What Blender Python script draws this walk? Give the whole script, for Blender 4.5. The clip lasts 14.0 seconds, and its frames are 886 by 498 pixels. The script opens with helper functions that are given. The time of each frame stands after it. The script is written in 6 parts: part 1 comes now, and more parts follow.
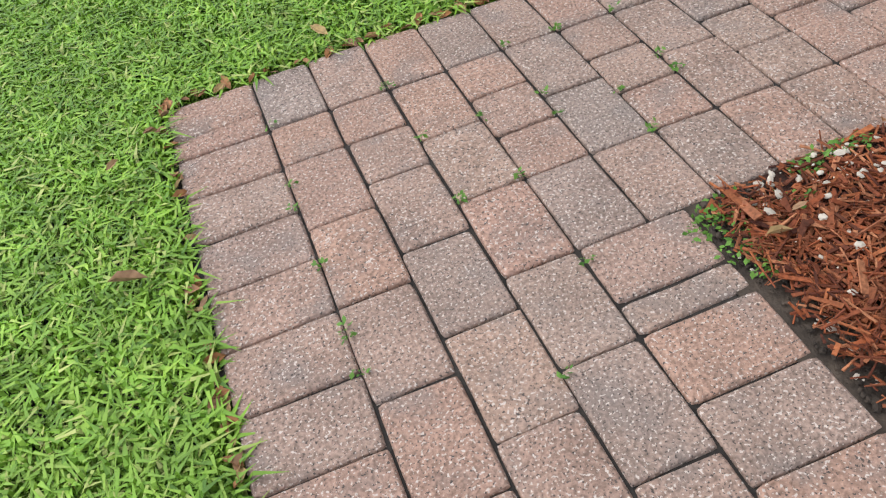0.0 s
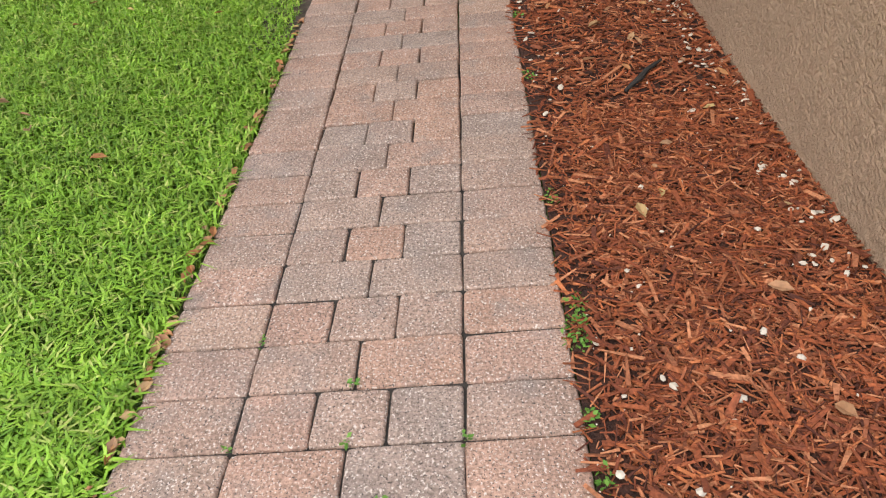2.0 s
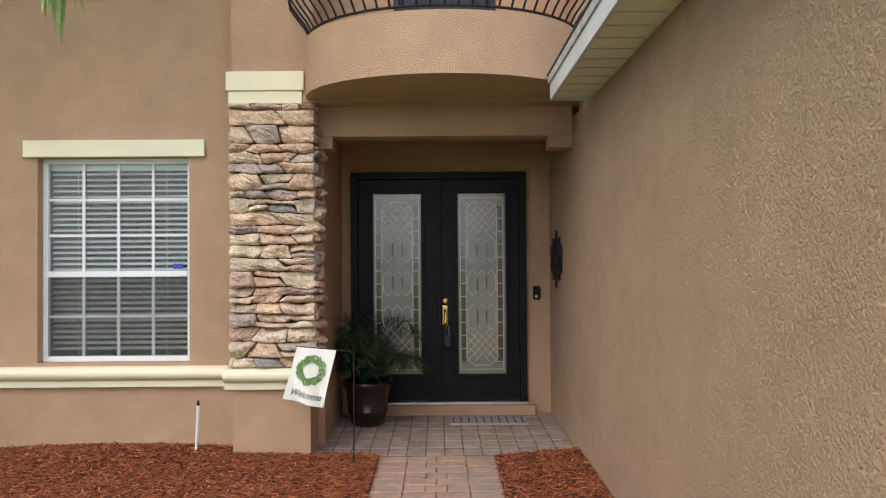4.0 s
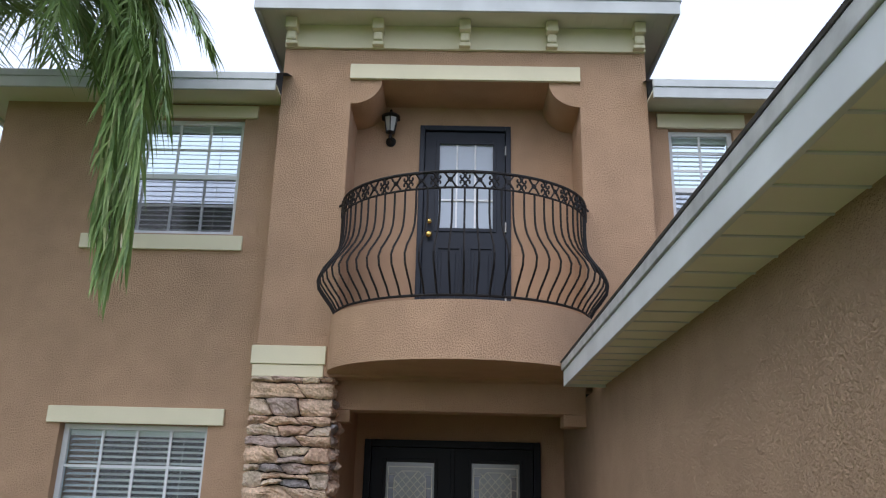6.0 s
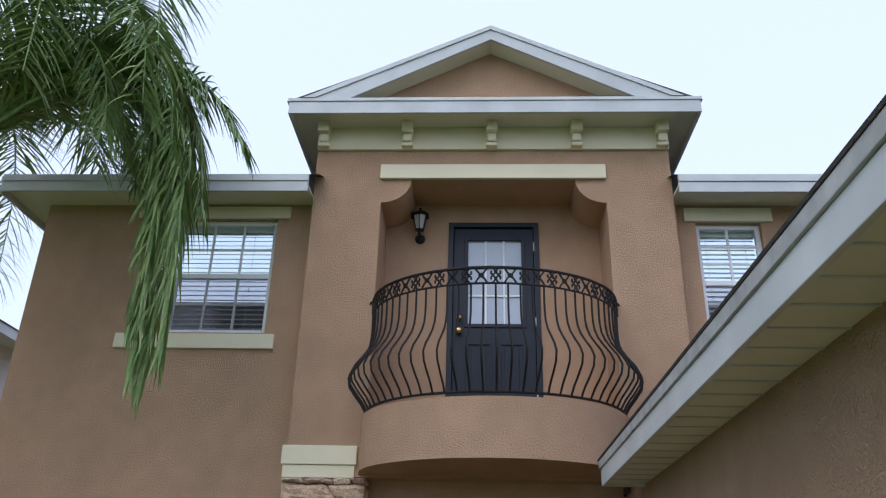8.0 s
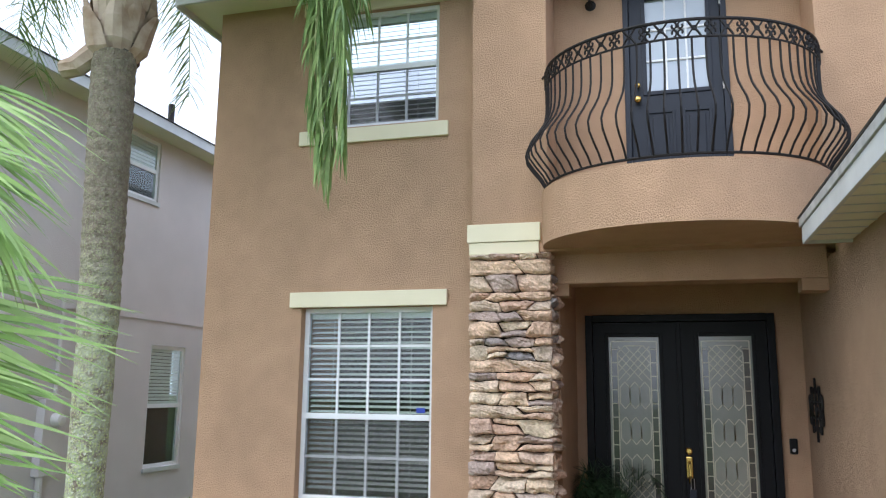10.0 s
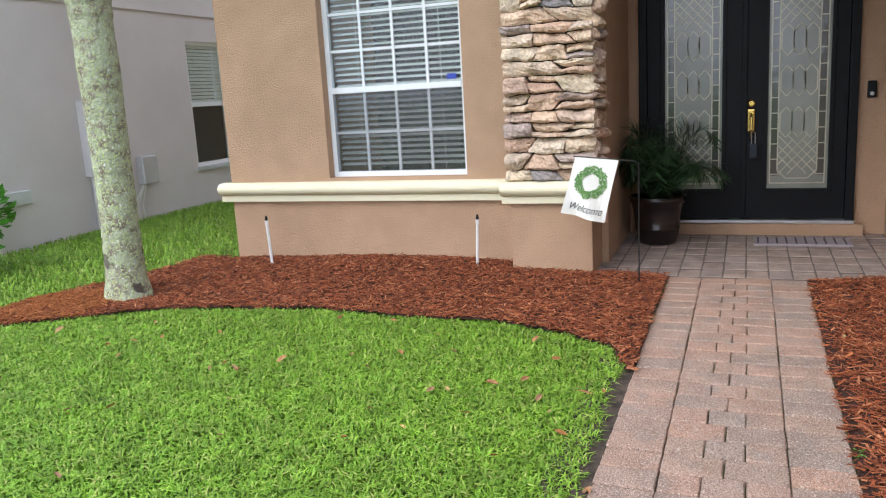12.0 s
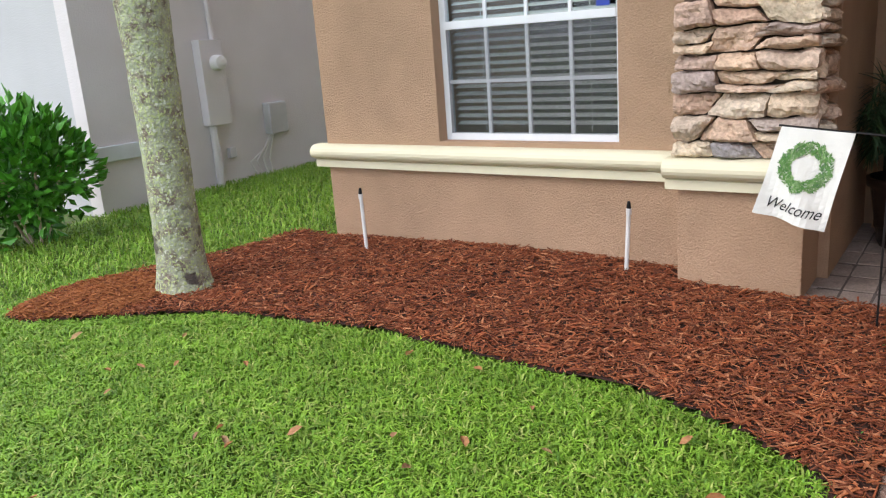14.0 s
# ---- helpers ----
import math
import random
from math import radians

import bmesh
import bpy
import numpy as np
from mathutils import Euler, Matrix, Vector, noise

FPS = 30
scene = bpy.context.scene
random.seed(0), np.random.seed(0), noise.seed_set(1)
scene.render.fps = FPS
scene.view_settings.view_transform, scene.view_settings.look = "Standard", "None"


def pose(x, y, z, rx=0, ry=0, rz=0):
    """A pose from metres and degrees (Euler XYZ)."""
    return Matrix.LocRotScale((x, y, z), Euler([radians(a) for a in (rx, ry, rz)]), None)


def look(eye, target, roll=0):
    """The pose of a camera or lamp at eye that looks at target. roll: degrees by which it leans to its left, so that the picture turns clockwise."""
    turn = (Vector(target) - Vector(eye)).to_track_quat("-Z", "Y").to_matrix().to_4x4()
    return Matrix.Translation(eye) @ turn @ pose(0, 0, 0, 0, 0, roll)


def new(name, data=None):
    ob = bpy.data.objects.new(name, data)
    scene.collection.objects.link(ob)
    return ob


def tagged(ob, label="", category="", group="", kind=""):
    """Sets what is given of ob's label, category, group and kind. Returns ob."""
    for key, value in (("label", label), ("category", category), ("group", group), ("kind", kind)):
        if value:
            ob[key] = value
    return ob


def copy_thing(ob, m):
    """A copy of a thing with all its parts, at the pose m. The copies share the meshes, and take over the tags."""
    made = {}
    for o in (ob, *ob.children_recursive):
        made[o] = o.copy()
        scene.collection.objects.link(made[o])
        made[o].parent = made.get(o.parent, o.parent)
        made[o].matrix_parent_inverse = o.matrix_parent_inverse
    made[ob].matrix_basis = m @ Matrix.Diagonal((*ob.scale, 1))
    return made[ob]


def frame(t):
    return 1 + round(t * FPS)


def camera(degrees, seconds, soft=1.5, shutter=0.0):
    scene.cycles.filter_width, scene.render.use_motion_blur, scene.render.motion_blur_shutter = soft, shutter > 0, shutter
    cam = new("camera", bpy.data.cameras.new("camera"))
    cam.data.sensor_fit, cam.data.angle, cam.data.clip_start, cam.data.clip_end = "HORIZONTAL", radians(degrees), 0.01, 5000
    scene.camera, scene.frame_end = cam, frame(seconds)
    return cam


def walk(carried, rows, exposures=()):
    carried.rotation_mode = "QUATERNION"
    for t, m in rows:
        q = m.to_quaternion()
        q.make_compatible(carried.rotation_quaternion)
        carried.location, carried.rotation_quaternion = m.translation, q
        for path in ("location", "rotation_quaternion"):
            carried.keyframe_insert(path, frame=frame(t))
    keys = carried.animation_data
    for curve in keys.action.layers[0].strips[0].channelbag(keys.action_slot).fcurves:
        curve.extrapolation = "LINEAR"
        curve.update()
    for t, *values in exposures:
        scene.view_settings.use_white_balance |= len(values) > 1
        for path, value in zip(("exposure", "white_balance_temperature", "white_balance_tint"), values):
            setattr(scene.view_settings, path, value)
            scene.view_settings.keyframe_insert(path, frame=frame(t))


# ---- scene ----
cam = camera(58.6, 14.0, soft=1.2)
PATH = [
    (0, (0.054, -0.051, 1.128), (0.353, 1.296, -0.319), -11.8),
    (0.5, (0.160, 0.33, 1.15), (0.906, 1.402, -0.360), -15.3),
    (0.7, (0.325, 0.451, 1.108), (1.191, 1.512, -0.349), -20.4),
    (1, (0.48, 0.65, 1.158), (1.576, 1.532, -0.264), -18.8),
    (1.5, (0.772, 0.939, 1.158), (2.318, 1.222, -0.078), -10.1),
    (2, (1.042, 1.026, 1.182), (2.668, 1.155, 0.026), -6.7),
    (2.5, (1.201, 1.161, 1.251), (3.032, 1.185, 0.447), -3.2),
    (3, (1.243, 1.208, 1.377), (3.2, 1.207, 0.968), -2.3),
    (3.5, (1.235, 1.293, 1.535), (3.228, 1.276, 1.364), -1.1),
    (4, (1.246, 1.309, 1.647), (3.245, 1.3, 1.683), -0.4),
    (4.2, (1.267, 1.31, 1.684), (3.265, 1.305, 1.781), -0.3),
    (6.3, (0.987, 1.331, 2.018), (2.872, 1.371, 2.715), 1.5),
    (6.5, (0.972, 1.340, 2.028), (2.835, 1.385, 2.783), 1.5),
    (7, (0.959, 1.336, 2.056), (2.774, 1.391, 2.921), 1.6),
    (7.2, (0.939, 1.344, 2.059), (2.747, 1.400, 2.939), 1.5),
    (9.3, (1.165, 1.437, 1.815), (3.054, 1.775, 2.378), 1.1),
    (9.5, (1.178, 1.434, 1.826), (3.071, 1.837, 2.329), 0.9),
    (10, (1.182, 1.418, 1.812), (3.076, 1.955, 2.165), 0.6),
    (10.5, (1.202, 1.385, 1.774), (3.093, 2.013, 1.942), -1.5),
    (11, (1.213, 1.408, 1.643), (3.102, 2.062, 1.575), -2.1),
    (11.5, (1.461, 1.338, 1.555), (3.322, 2.043, 1.356), -2.8),
    (12, (1.803, 1.273, 1.5), (3.63, 1.991, 1.115), -3.3),
    (12.5, (2.228, 1.404, 1.466), (4.135, 1.786, 0.999), -7.2),
    (12.6, (2.3, 1.4, 1.46), (4.212, 1.773, 1.009), -8.0),
    (13, (2.709, 1.426, 1.455), (4.596, 1.936, 1.031), -5.5),
    (13.5, (3.165, 1.497, 1.472), (4.942, 2.273, 0.981), -0.3),
    (13.8, (3.412, 1.554, 1.478), (5.091, 2.506, 0.953), -1.4),
    (14, (3.565, 1.586, 1.501), (5.127, 2.724, 0.986), -4.2),
]
walk(cam, [(t, look(eye, target, roll)) for t, eye, target, roll in PATH],
     [(0, 0.4, 6600, 10), (0.5, 0.2, 6500, 10), (1.0, 0.2, 6500, 10), (1.5, 0.4, 6700, 10), (2.0, 0.8, 6900, 12), (3.0, 0.82, 7000, 13), (4.2, 0.76, 6850, 13),
      (6.3, 0.06, 6080, 15), (7.2, -0.32, 5900, 17), (9.3, 0.74, 6080, 10), (10.5, 0.84, 6180, 10), (11.0, 0.85, 6200, 10), (11.5, 1.03, 6250, 10), (12.0, 1.04, 6300, 11), (12.6, 0.86, 6400, 11), (14.0, 0.9, 6500, 12)])

# ---- world and light ----
world = bpy.data.worlds.new("overcast_sky")
scene.world = world
world.use_nodes = True
wn, wl = world.node_tree.nodes, world.node_tree.links
wbg = wn["Background"]
wsky = wn.new("ShaderNodeTexSky")
wsky.sky_type, wsky.sun_disc = "NISHITA", False
wsky.sun_elevation, wsky.sun_rotation = radians(47), radians(303)
wsky.air_density, wsky.dust_density, wsky.ozone_density = 1.0, 4.0, 1.0
wmix = wn.new("ShaderNodeMixRGB")
wmix.inputs[0].default_value = 0.72
wmix.inputs[2].default_value = (8.1, 9.0, 10.5, 1)
wl.new(wsky.outputs[0], wmix.inputs[1])
wl.new(wmix.outputs[0], wbg.inputs[0])
wbg.inputs[1].default_value = 0.142
sun = new("sun", bpy.data.lights.new("sun", "SUN"))
sun.data.energy, sun.data.angle, sun.data.color = 0.75, radians(45), (1.0, 0.96, 0.9)
sun.matrix_world = look((0, 0, 20), (7.0, -4.6, 20 - 9.0))


# ---- materials ----
def mat(name, color, rough=0.7, var=0.12, scale=6.0, bump=0.0, bscale=60.0, metal=0.0, spec=0.4, color2=None, island=0.0, objrand=0.0, detail=5.0):
    m = bpy.data.materials.new(name)
    m.use_nodes = True
    n, l = m.node_tree.nodes, m.node_tree.links
    b = n["Principled BSDF"]
    b.inputs["Roughness"].default_value = rough
    b.inputs["Metallic"].default_value = metal
    b.inputs["Specular IOR Level"].default_value = spec
    co = n.new("ShaderNodeTexCoord")
    c1 = color
    c2 = color2 or tuple(max(0, min(1, v * (1 - 2.2 * var))) for v in color)
    n1 = n.new("ShaderNodeTexNoise")
    n1.inputs["Scale"].default_value, n1.inputs["Detail"].default_value = scale, detail
    l.new(co.outputs["Object"], n1.inputs["Vector"])
    r = n.new("ShaderNodeValToRGB")
    r.color_ramp.elements[0].position, r.color_ramp.elements[1].position = 0.3, 0.7
    r.color_ramp.elements[0].color, r.color_ramp.elements[1].color = (*c2, 1), (*c1, 1)
    l.new(n1.outputs["Fac"], r.inputs[0])
    out = r.outputs[0]
    if island or objrand:
        if island:
            src = n.new("ShaderNodeNewGeometry").outputs["Random Per Island"]
        else:
            src = n.new("ShaderNodeObjectInfo").outputs["Random"]
        k = island or objrand
        mr = n.new("ShaderNodeMapRange")
        mr.inputs[3].default_value, mr.inputs[4].default_value = 1 - k, 1 + k
        l.new(src, mr.inputs[0])
        hs = n.new("ShaderNodeHueSaturation")
        l.new(mr.outputs[0], hs.inputs["Value"])
        l.new(out, hs.inputs["Color"])
        out = hs.outputs[0]
    l.new(out, b.inputs["Base Color"])
    if bump:
        n2 = n.new("ShaderNodeTexNoise")
        n2.inputs["Scale"].default_value, n2.inputs["Detail"].default_value = bscale, 4
        l.new(co.outputs["Object"], n2.inputs["Vector"])
        bp = n.new("ShaderNodeBump")
        bp.inputs["Strength"].default_value, bp.inputs["Distance"].default_value = bump, 0.026 if bump > 0.95 else 0.01
        l.new(n2.outputs["Fac"], bp.inputs["Height"])
        l.new(bp.outputs[0], b.inputs["Normal"])
    return m


def ramp_mat(name, stops, source, rough=0.8, grain=80.0, gamount=0.25, bump=0.4, spec=0.3, blotch=0.0, bdist=0.006):
    """Colour picked per piece from a ramp, multiplied by fine grain and a coarser stain."""
    m = bpy.data.materials.new(name)
    m.use_nodes = True
    n, l = m.node_tree.nodes, m.node_tree.links
    b = n["Principled BSDF"]
    b.inputs["Roughness"].default_value = rough
    b.inputs["Specular IOR Level"].default_value = spec
    src = n.new("ShaderNodeNewGeometry").outputs["Random Per Island"] if source == "island" else n.new("ShaderNodeObjectInfo").outputs["Random"]
    r = n.new("ShaderNodeValToRGB")
    e = r.color_ramp.elements
    while len(e) < len(stops):
        e.new(0.5)
    for i, c in enumerate(stops):
        e[i].position = i / (len(stops) - 1)
        e[i].color = (*c, 1)
    l.new(src, r.inputs[0])
    co = n.new("ShaderNodeTexCoord")
    geo = n.new("ShaderNodeNewGeometry")
    n1 = n.new("ShaderNodeTexNoise")
    n1.inputs["Scale"].default_value, n1.inputs["Detail"].default_value = grain, 3
    l.new(geo.outputs["Position"], n1.inputs["Vector"])
    mr = n.new("ShaderNodeMapRange")
    mr.inputs[1].default_value, mr.inputs[2].default_value = 0.3, 0.7
    mr.inputs[3].default_value, mr.inputs[4].default_value = 1 - gamount, 1 + gamount
    l.new(n1.outputs["Fac"], mr.inputs[0])
    n3 = n.new("ShaderNodeTexNoise")
    n3.inputs["Scale"].default_value, n3.inputs["Detail"].default_value = 7.0, 4
    l.new(geo.outputs["Position"], n3.inputs["Vector"])
    mr2 = n.new("ShaderNodeMapRange")
    mr2.inputs[1].default_value, mr2.inputs[2].default_value = 0.3, 0.7
    mr2.inputs[3].default_value, mr2.inputs[4].default_value = 1 - blotch, 1 + blotch
    l.new(n3.outputs["Fac"], mr2.inputs[0])
    mu = n.new("ShaderNodeMath")
    mu.operation = "MULTIPLY"
    l.new(mr.outputs[0], mu.inputs[0])
    l.new(mr2.outputs[0], mu.inputs[1])
    hs = n.new("ShaderNodeHueSaturation")
    l.new(mu.outputs[0], hs.inputs["Value"])
    l.new(r.outputs[0], hs.inputs["Color"])
    l.new(hs.outputs[0], b.inputs["Base Color"])
    bp = n.new("ShaderNodeBump")
    bp.inputs["Strength"].default_value, bp.inputs["Distance"].default_value = bump, bdist
    l.new(n1.outputs["Fac"], bp.inputs["Height"])
    l.new(bp.outputs[0], b.inputs["Normal"])
    return m


def glass_mat(name, tint=(0.9, 0.95, 0.95), gloss=0.02):
    m = bpy.data.materials.new(name)
    m.use_nodes = True
    n, l = m.node_tree.nodes, m.node_tree.links
    n.remove(n["Principled BSDF"])
    tr, gl, fr, mx = n.new("ShaderNodeBsdfTransparent"), n.new("ShaderNodeBsdfGlossy"), n.new("ShaderNodeLayerWeight"), n.new("ShaderNodeMixShader")
    tr.inputs[0].default_value = (*tint, 1)
    gl.inputs["Roughness"].default_value = gloss
    fr.inputs[0].default_value = 0.5
    pw = n.new("ShaderNodeMath")
    pw.operation = "POWER"
    pw.inputs[1].default_value = 4.0
    l.new(fr.outputs["Facing"], pw.inputs[0])
    rg = n.new("ShaderNodeMapRange")
    rg.inputs[3].default_value, rg.inputs[4].default_value = 0.04, 0.9
    l.new(pw.outputs[0], rg.inputs[0])
    l.new(rg.outputs[0], mx.inputs[0])
    l.new(tr.outputs[0], mx.inputs[1])
    l.new(gl.outputs[0], mx.inputs[2])
    l.new(mx.outputs[0], n["Material Output"].inputs[0])
    return m


def stucco_mat(name, color, scale, lo, hi, strength, dist, stain=0.1):
    """Sprayed stucco: flattened blobs and pits, with faint large stains."""
    m = mat(name, color, 0.92, 0.05, 1.7, spec=0.2)
    n, l = m.node_tree.nodes, m.node_tree.links
    b = n["Principled BSDF"]
    geo = n.new("ShaderNodeNewGeometry")
    nz = n.new("ShaderNodeTexNoise")
    nz.inputs["Scale"].default_value, nz.inputs["Detail"].default_value, nz.inputs["Roughness"].default_value = scale, 4, 0.6
    nz.inputs["Distortion"].default_value = 0.25
    l.new(geo.outputs["Position"], nz.inputs["Vector"])
    mr = n.new("ShaderNodeMapRange")
    mr.interpolation_type = "SMOOTHSTEP"
    mr.inputs[1].default_value, mr.inputs[2].default_value = lo, hi
    l.new(nz.outputs["Fac"], mr.inputs[0])
    fine = n.new("ShaderNodeTexNoise")
    fine.inputs["Scale"].default_value, fine.inputs["Detail"].default_value = scale * 6, 3
    l.new(geo.outputs["Position"], fine.inputs["Vector"])
    ad = n.new("ShaderNodeMath")
    ad.operation = "MULTIPLY_ADD"
    ad.inputs[1].default_value = 0.22
    l.new(fine.outputs["Fac"], ad.inputs[0])
    l.new(mr.outputs[0], ad.inputs[2])
    bp = n.new("ShaderNodeBump")
    bp.inputs["Strength"].default_value, bp.inputs["Distance"].default_value = strength, dist
    l.new(ad.outputs[0], bp.inputs["Height"])
    l.new(bp.outputs[0], b.inputs["Normal"])
    base = b.inputs["Base Color"].links[0].from_socket
    big = n.new("ShaderNodeTexNoise")
    big.inputs["Scale"].default_value, big.inputs["Detail"].default_value = 5.0, 7
    l.new(geo.outputs["Position"], big.inputs["Vector"])
    rg = n.new("ShaderNodeMapRange")
    rg.inputs[1].default_value, rg.inputs[2].default_value = 0.3, 0.7
    rg.inputs[3].default_value, rg.inputs[4].default_value = 1 - stain, 1 + stain
    l.new(big.outputs["Fac"], rg.inputs[0])
    hs = n.new("ShaderNodeHueSaturation")
    l.new(rg.outputs[0], hs.inputs["Value"])
    l.new(base, hs.inputs["Color"])
    l.new(hs.outputs[0], b.inputs["Base Color"])
    return m


M_STUCCO = stucco_mat("tan_stucco", (0.50, 0.328, 0.213), 84, 0.34, 0.70, 0.7, 0.007, 0.05)
M_STUCCO_ROUGH = stucco_mat("tan_stucco_coarse", (0.50, 0.345, 0.23), 76, 0.36, 0.68, 1.0, 0.0095, 0.05)
M_CREAM = mat("cream_trim", (0.78, 0.72, 0.52), 0.75, 0.03, 3, 0.12, 70)
M_WHITE = mat("white_paint", (0.8, 0.82, 0.84), 0.45, 0.03, 4)
M_FASCIA = mat("white_fascia", (0.60, 0.63, 0.64), 0.5, 0.09, 2.5, 0.06, 20)
M_DRIP = mat("weathered_drip_edge", (0.50, 0.51, 0.50), 0.6, 0.2, 6, 0.1, 40)
M_CLEAN_DRIP = mat("pale_drip_edge", (0.62, 0.65, 0.66), 0.5, 0.08, 4)
M_SOFFIT = mat("vinyl_soffit", (0.72, 0.70, 0.58), 0.6, 0.05, 2)
M_SHINGLE = mat("roof_shingle", (0.09, 0.08, 0.075), 0.95, 0.25, 25, 0.5, 90)
M_BLACK = mat("black_door_paint", (0.007, 0.008, 0.010), 0.42, 0.1, 5, spec=0.16)
M_NAVY = mat("slate_blue_door_paint", (0.018, 0.023, 0.036), 0.42, 0.1, 4, spec=0.3)
M_IRON = mat("wrought_iron", (0.013, 0.011, 0.011), 0.55, 0.2, 20, spec=0.3)
M_BRASS = mat("polished_brass", (0.75, 0.52, 0.16), 0.25, 0.1, 10, metal=1.0)
# near-black that stands in for unlit rooms; also colours the screen and twig
M_DARK = mat("room_shade_and_dark_parts", (0.03, 0.028, 0.025), 0.9, 0.1, 3)
M_BLIND = mat("white_blind", (0.8, 0.79, 0.74), 0.5, 0.03, 5)
M_GLASS = glass_mat("window_glass")
M_SCREEN = glass_mat("screened_glass", (0.88, 0.9, 0.91), 0.05)
M_MESH = glass_mat("grey_insect_screen", (0.82, 0.82, 0.83), 0.4)
# side paint lightened to make up for missing light; sunlit front kept darker
M_NSTUCCO = mat("brightened_grey_stucco", (0.66, 0.62, 0.62), 0.9, 0.04, 1.5, 0.4, 60, spec=0.2)
M_NFRONT = mat("grey_stucco_front", (0.5, 0.5, 0.51), 0.9, 0.04, 1.5, 0.4, 60, spec=0.2)
M_SOIL = mat("dark_soil", (0.10, 0.075, 0.055), 0.95, 0.35, 14, 0.8, 70)
M_GROUND = mat("lawn_ground", (0.085, 0.17, 0.028), 0.95, 0.35, 9, 0.6, 60, color2=(0.08, 0.085, 0.03))
M_MSOIL = mat("crumbled_bark", (0.07, 0.027, 0.016), 0.95, 0.35, 40, 0.9, 130)
M_SAND = mat("joint_sand", (0.05, 0.042, 0.035), 0.95, 0.3, 30, 0.6, 120)
M_PAVER = ramp_mat("speckled_concrete_paver", [(0.37, 0.228, 0.17), (0.345, 0.232, 0.178), (0.305, 0.222, 0.178), (0.385, 0.238, 0.172), (0.36, 0.228, 0.172), (0.30, 0.228, 0.188), (0.375, 0.25, 0.186)], "object", 0.88, 120, 0.36, 1.0, blotch=0.16, bdist=0.006)


def speckle(m, scale, lo, hi, col):
    n, l = m.node_tree.nodes, m.node_tree.links
    b = n["Principled BSDF"]
    base = b.inputs["Base Color"].links[0].from_socket
    geo = n.new("ShaderNodeNewGeometry")
    nz = n.new("ShaderNodeTexNoise")
    nz.inputs["Scale"].default_value, nz.inputs["Detail"].default_value = scale, 2
    l.new(geo.outputs["Position"], nz.inputs["Vector"])
    mr = n.new("ShaderNodeMapRange")
    mr.inputs[1].default_value, mr.inputs[2].default_value = lo, hi
    l.new(nz.outputs["Fac"], mr.inputs[0])
    mx = n.new("ShaderNodeMixRGB")
    mx.inputs[2].default_value = (*col, 1)
    l.new(mr.outputs[0], mx.inputs[0])
    l.new(base, mx.inputs[1])
    l.new(mx.outputs[0], b.inputs["Base Color"])


speckle(M_PAVER, 8, 0.52, 0.84, (0.24, 0.20, 0.175))
speckle(M_PAVER, 170, 0.60, 0.645, (0.60, 0.51, 0.44))
speckle(M_PAVER, 200, 0.385, 0.34, (0.085, 0.068, 0.06))
M_PORCH = ramp_mat("grey_porch_paver", [(0.28, 0.215, 0.185), (0.3, 0.24, 0.205), (0.26, 0.21, 0.19), (0.31, 0.235, 0.195)], "object", 0.8, 90, 0.2, 0.3, blotch=0.25)
M_MULCH = ramp_mat("red_bark_mulch", [(0.13, 0.034, 0.016), (0.29, 0.078, 0.029), (0.06, 0.019, 0.012), (0.42, 0.135, 0.05), (0.09, 0.025, 0.014), (0.33, 0.092, 0.034), (0.17, 0.046, 0.021), (0.48, 0.20, 0.095), (0.22, 0.06, 0.025)], "island", 0.85, 120, 0.35, 0.5)
M_STRAW = ramp_mat("orange_fresh_mulch", [(0.3, 0.1, 0.03), (0.36, 0.13, 0.04), (0.24, 0.075, 0.025)], "island", 0.85, 120, 0.3, 0.5)
M_GRASS = ramp_mat("lawn_grass", [(0.075, 0.18, 0.012), (0.185, 0.345, 0.026), (0.125, 0.27, 0.018), (0.27, 0.435, 0.046), (0.158, 0.31, 0.023), (0.212, 0.382, 0.033), (0.39, 0.43, 0.12)], "island", 0.55, 12, 0.2, 0.0, 0.4, blotch=0.2)
M_SHELL = mat("white_shell_stone", (0.6, 0.53, 0.43), 0.8, 0.1, 30)
M_LEAF = ramp_mat("dry_leaf", [(0.28, 0.12, 0.04), (0.4, 0.2, 0.09), (0.3, 0.17, 0.1), (0.42, 0.3, 0.12)], "island", 0.8, 60, 0.25, 0.2)
M_WEED = ramp_mat("green_weed", [(0.06, 0.16, 0.02), (0.1, 0.22, 0.03), (0.13, 0.26, 0.04)], "island", 0.6, 30, 0.2, 0.0)
M_STONE = ramp_mat("ledge_stone", [(0.60, 0.43, 0.30), (0.52, 0.365, 0.27), (0.63, 0.47, 0.33), (0.52, 0.42, 0.335), (0.66, 0.54, 0.39), (0.55, 0.37, 0.27), (0.30, 0.285, 0.29), (0.60, 0.44, 0.33), (0.58, 0.49, 0.38)], "object", 0.88, 48, 0.24, 1.0, blotch=0.24, bdist=0.014)
M_MORTAR = mat("stone_mortar", (0.06, 0.048, 0.038), 0.95, 0.2, 30, 0.5, 80)
M_TRUNK = mat("grey_palm_trunk", (0.2, 0.17, 0.14), 0.95, 0.2, 22, 0.8, 40, color2=(0.1, 0.085, 0.07))
M_BOOT = mat("palm_leaf_base", (0.56, 0.47, 0.38), 0.9, 0.2, 5, 0.5, 40, color2=(0.3, 0.2, 0.13))
M_FROND = ramp_mat("palm_frond", [(0.13, 0.22, 0.06), (0.2, 0.3, 0.09), (0.26, 0.36, 0.12), (0.15, 0.25, 0.08), (0.3, 0.34, 0.14)], "island", 0.5, 20, 0.15, 0.0, 0.4)
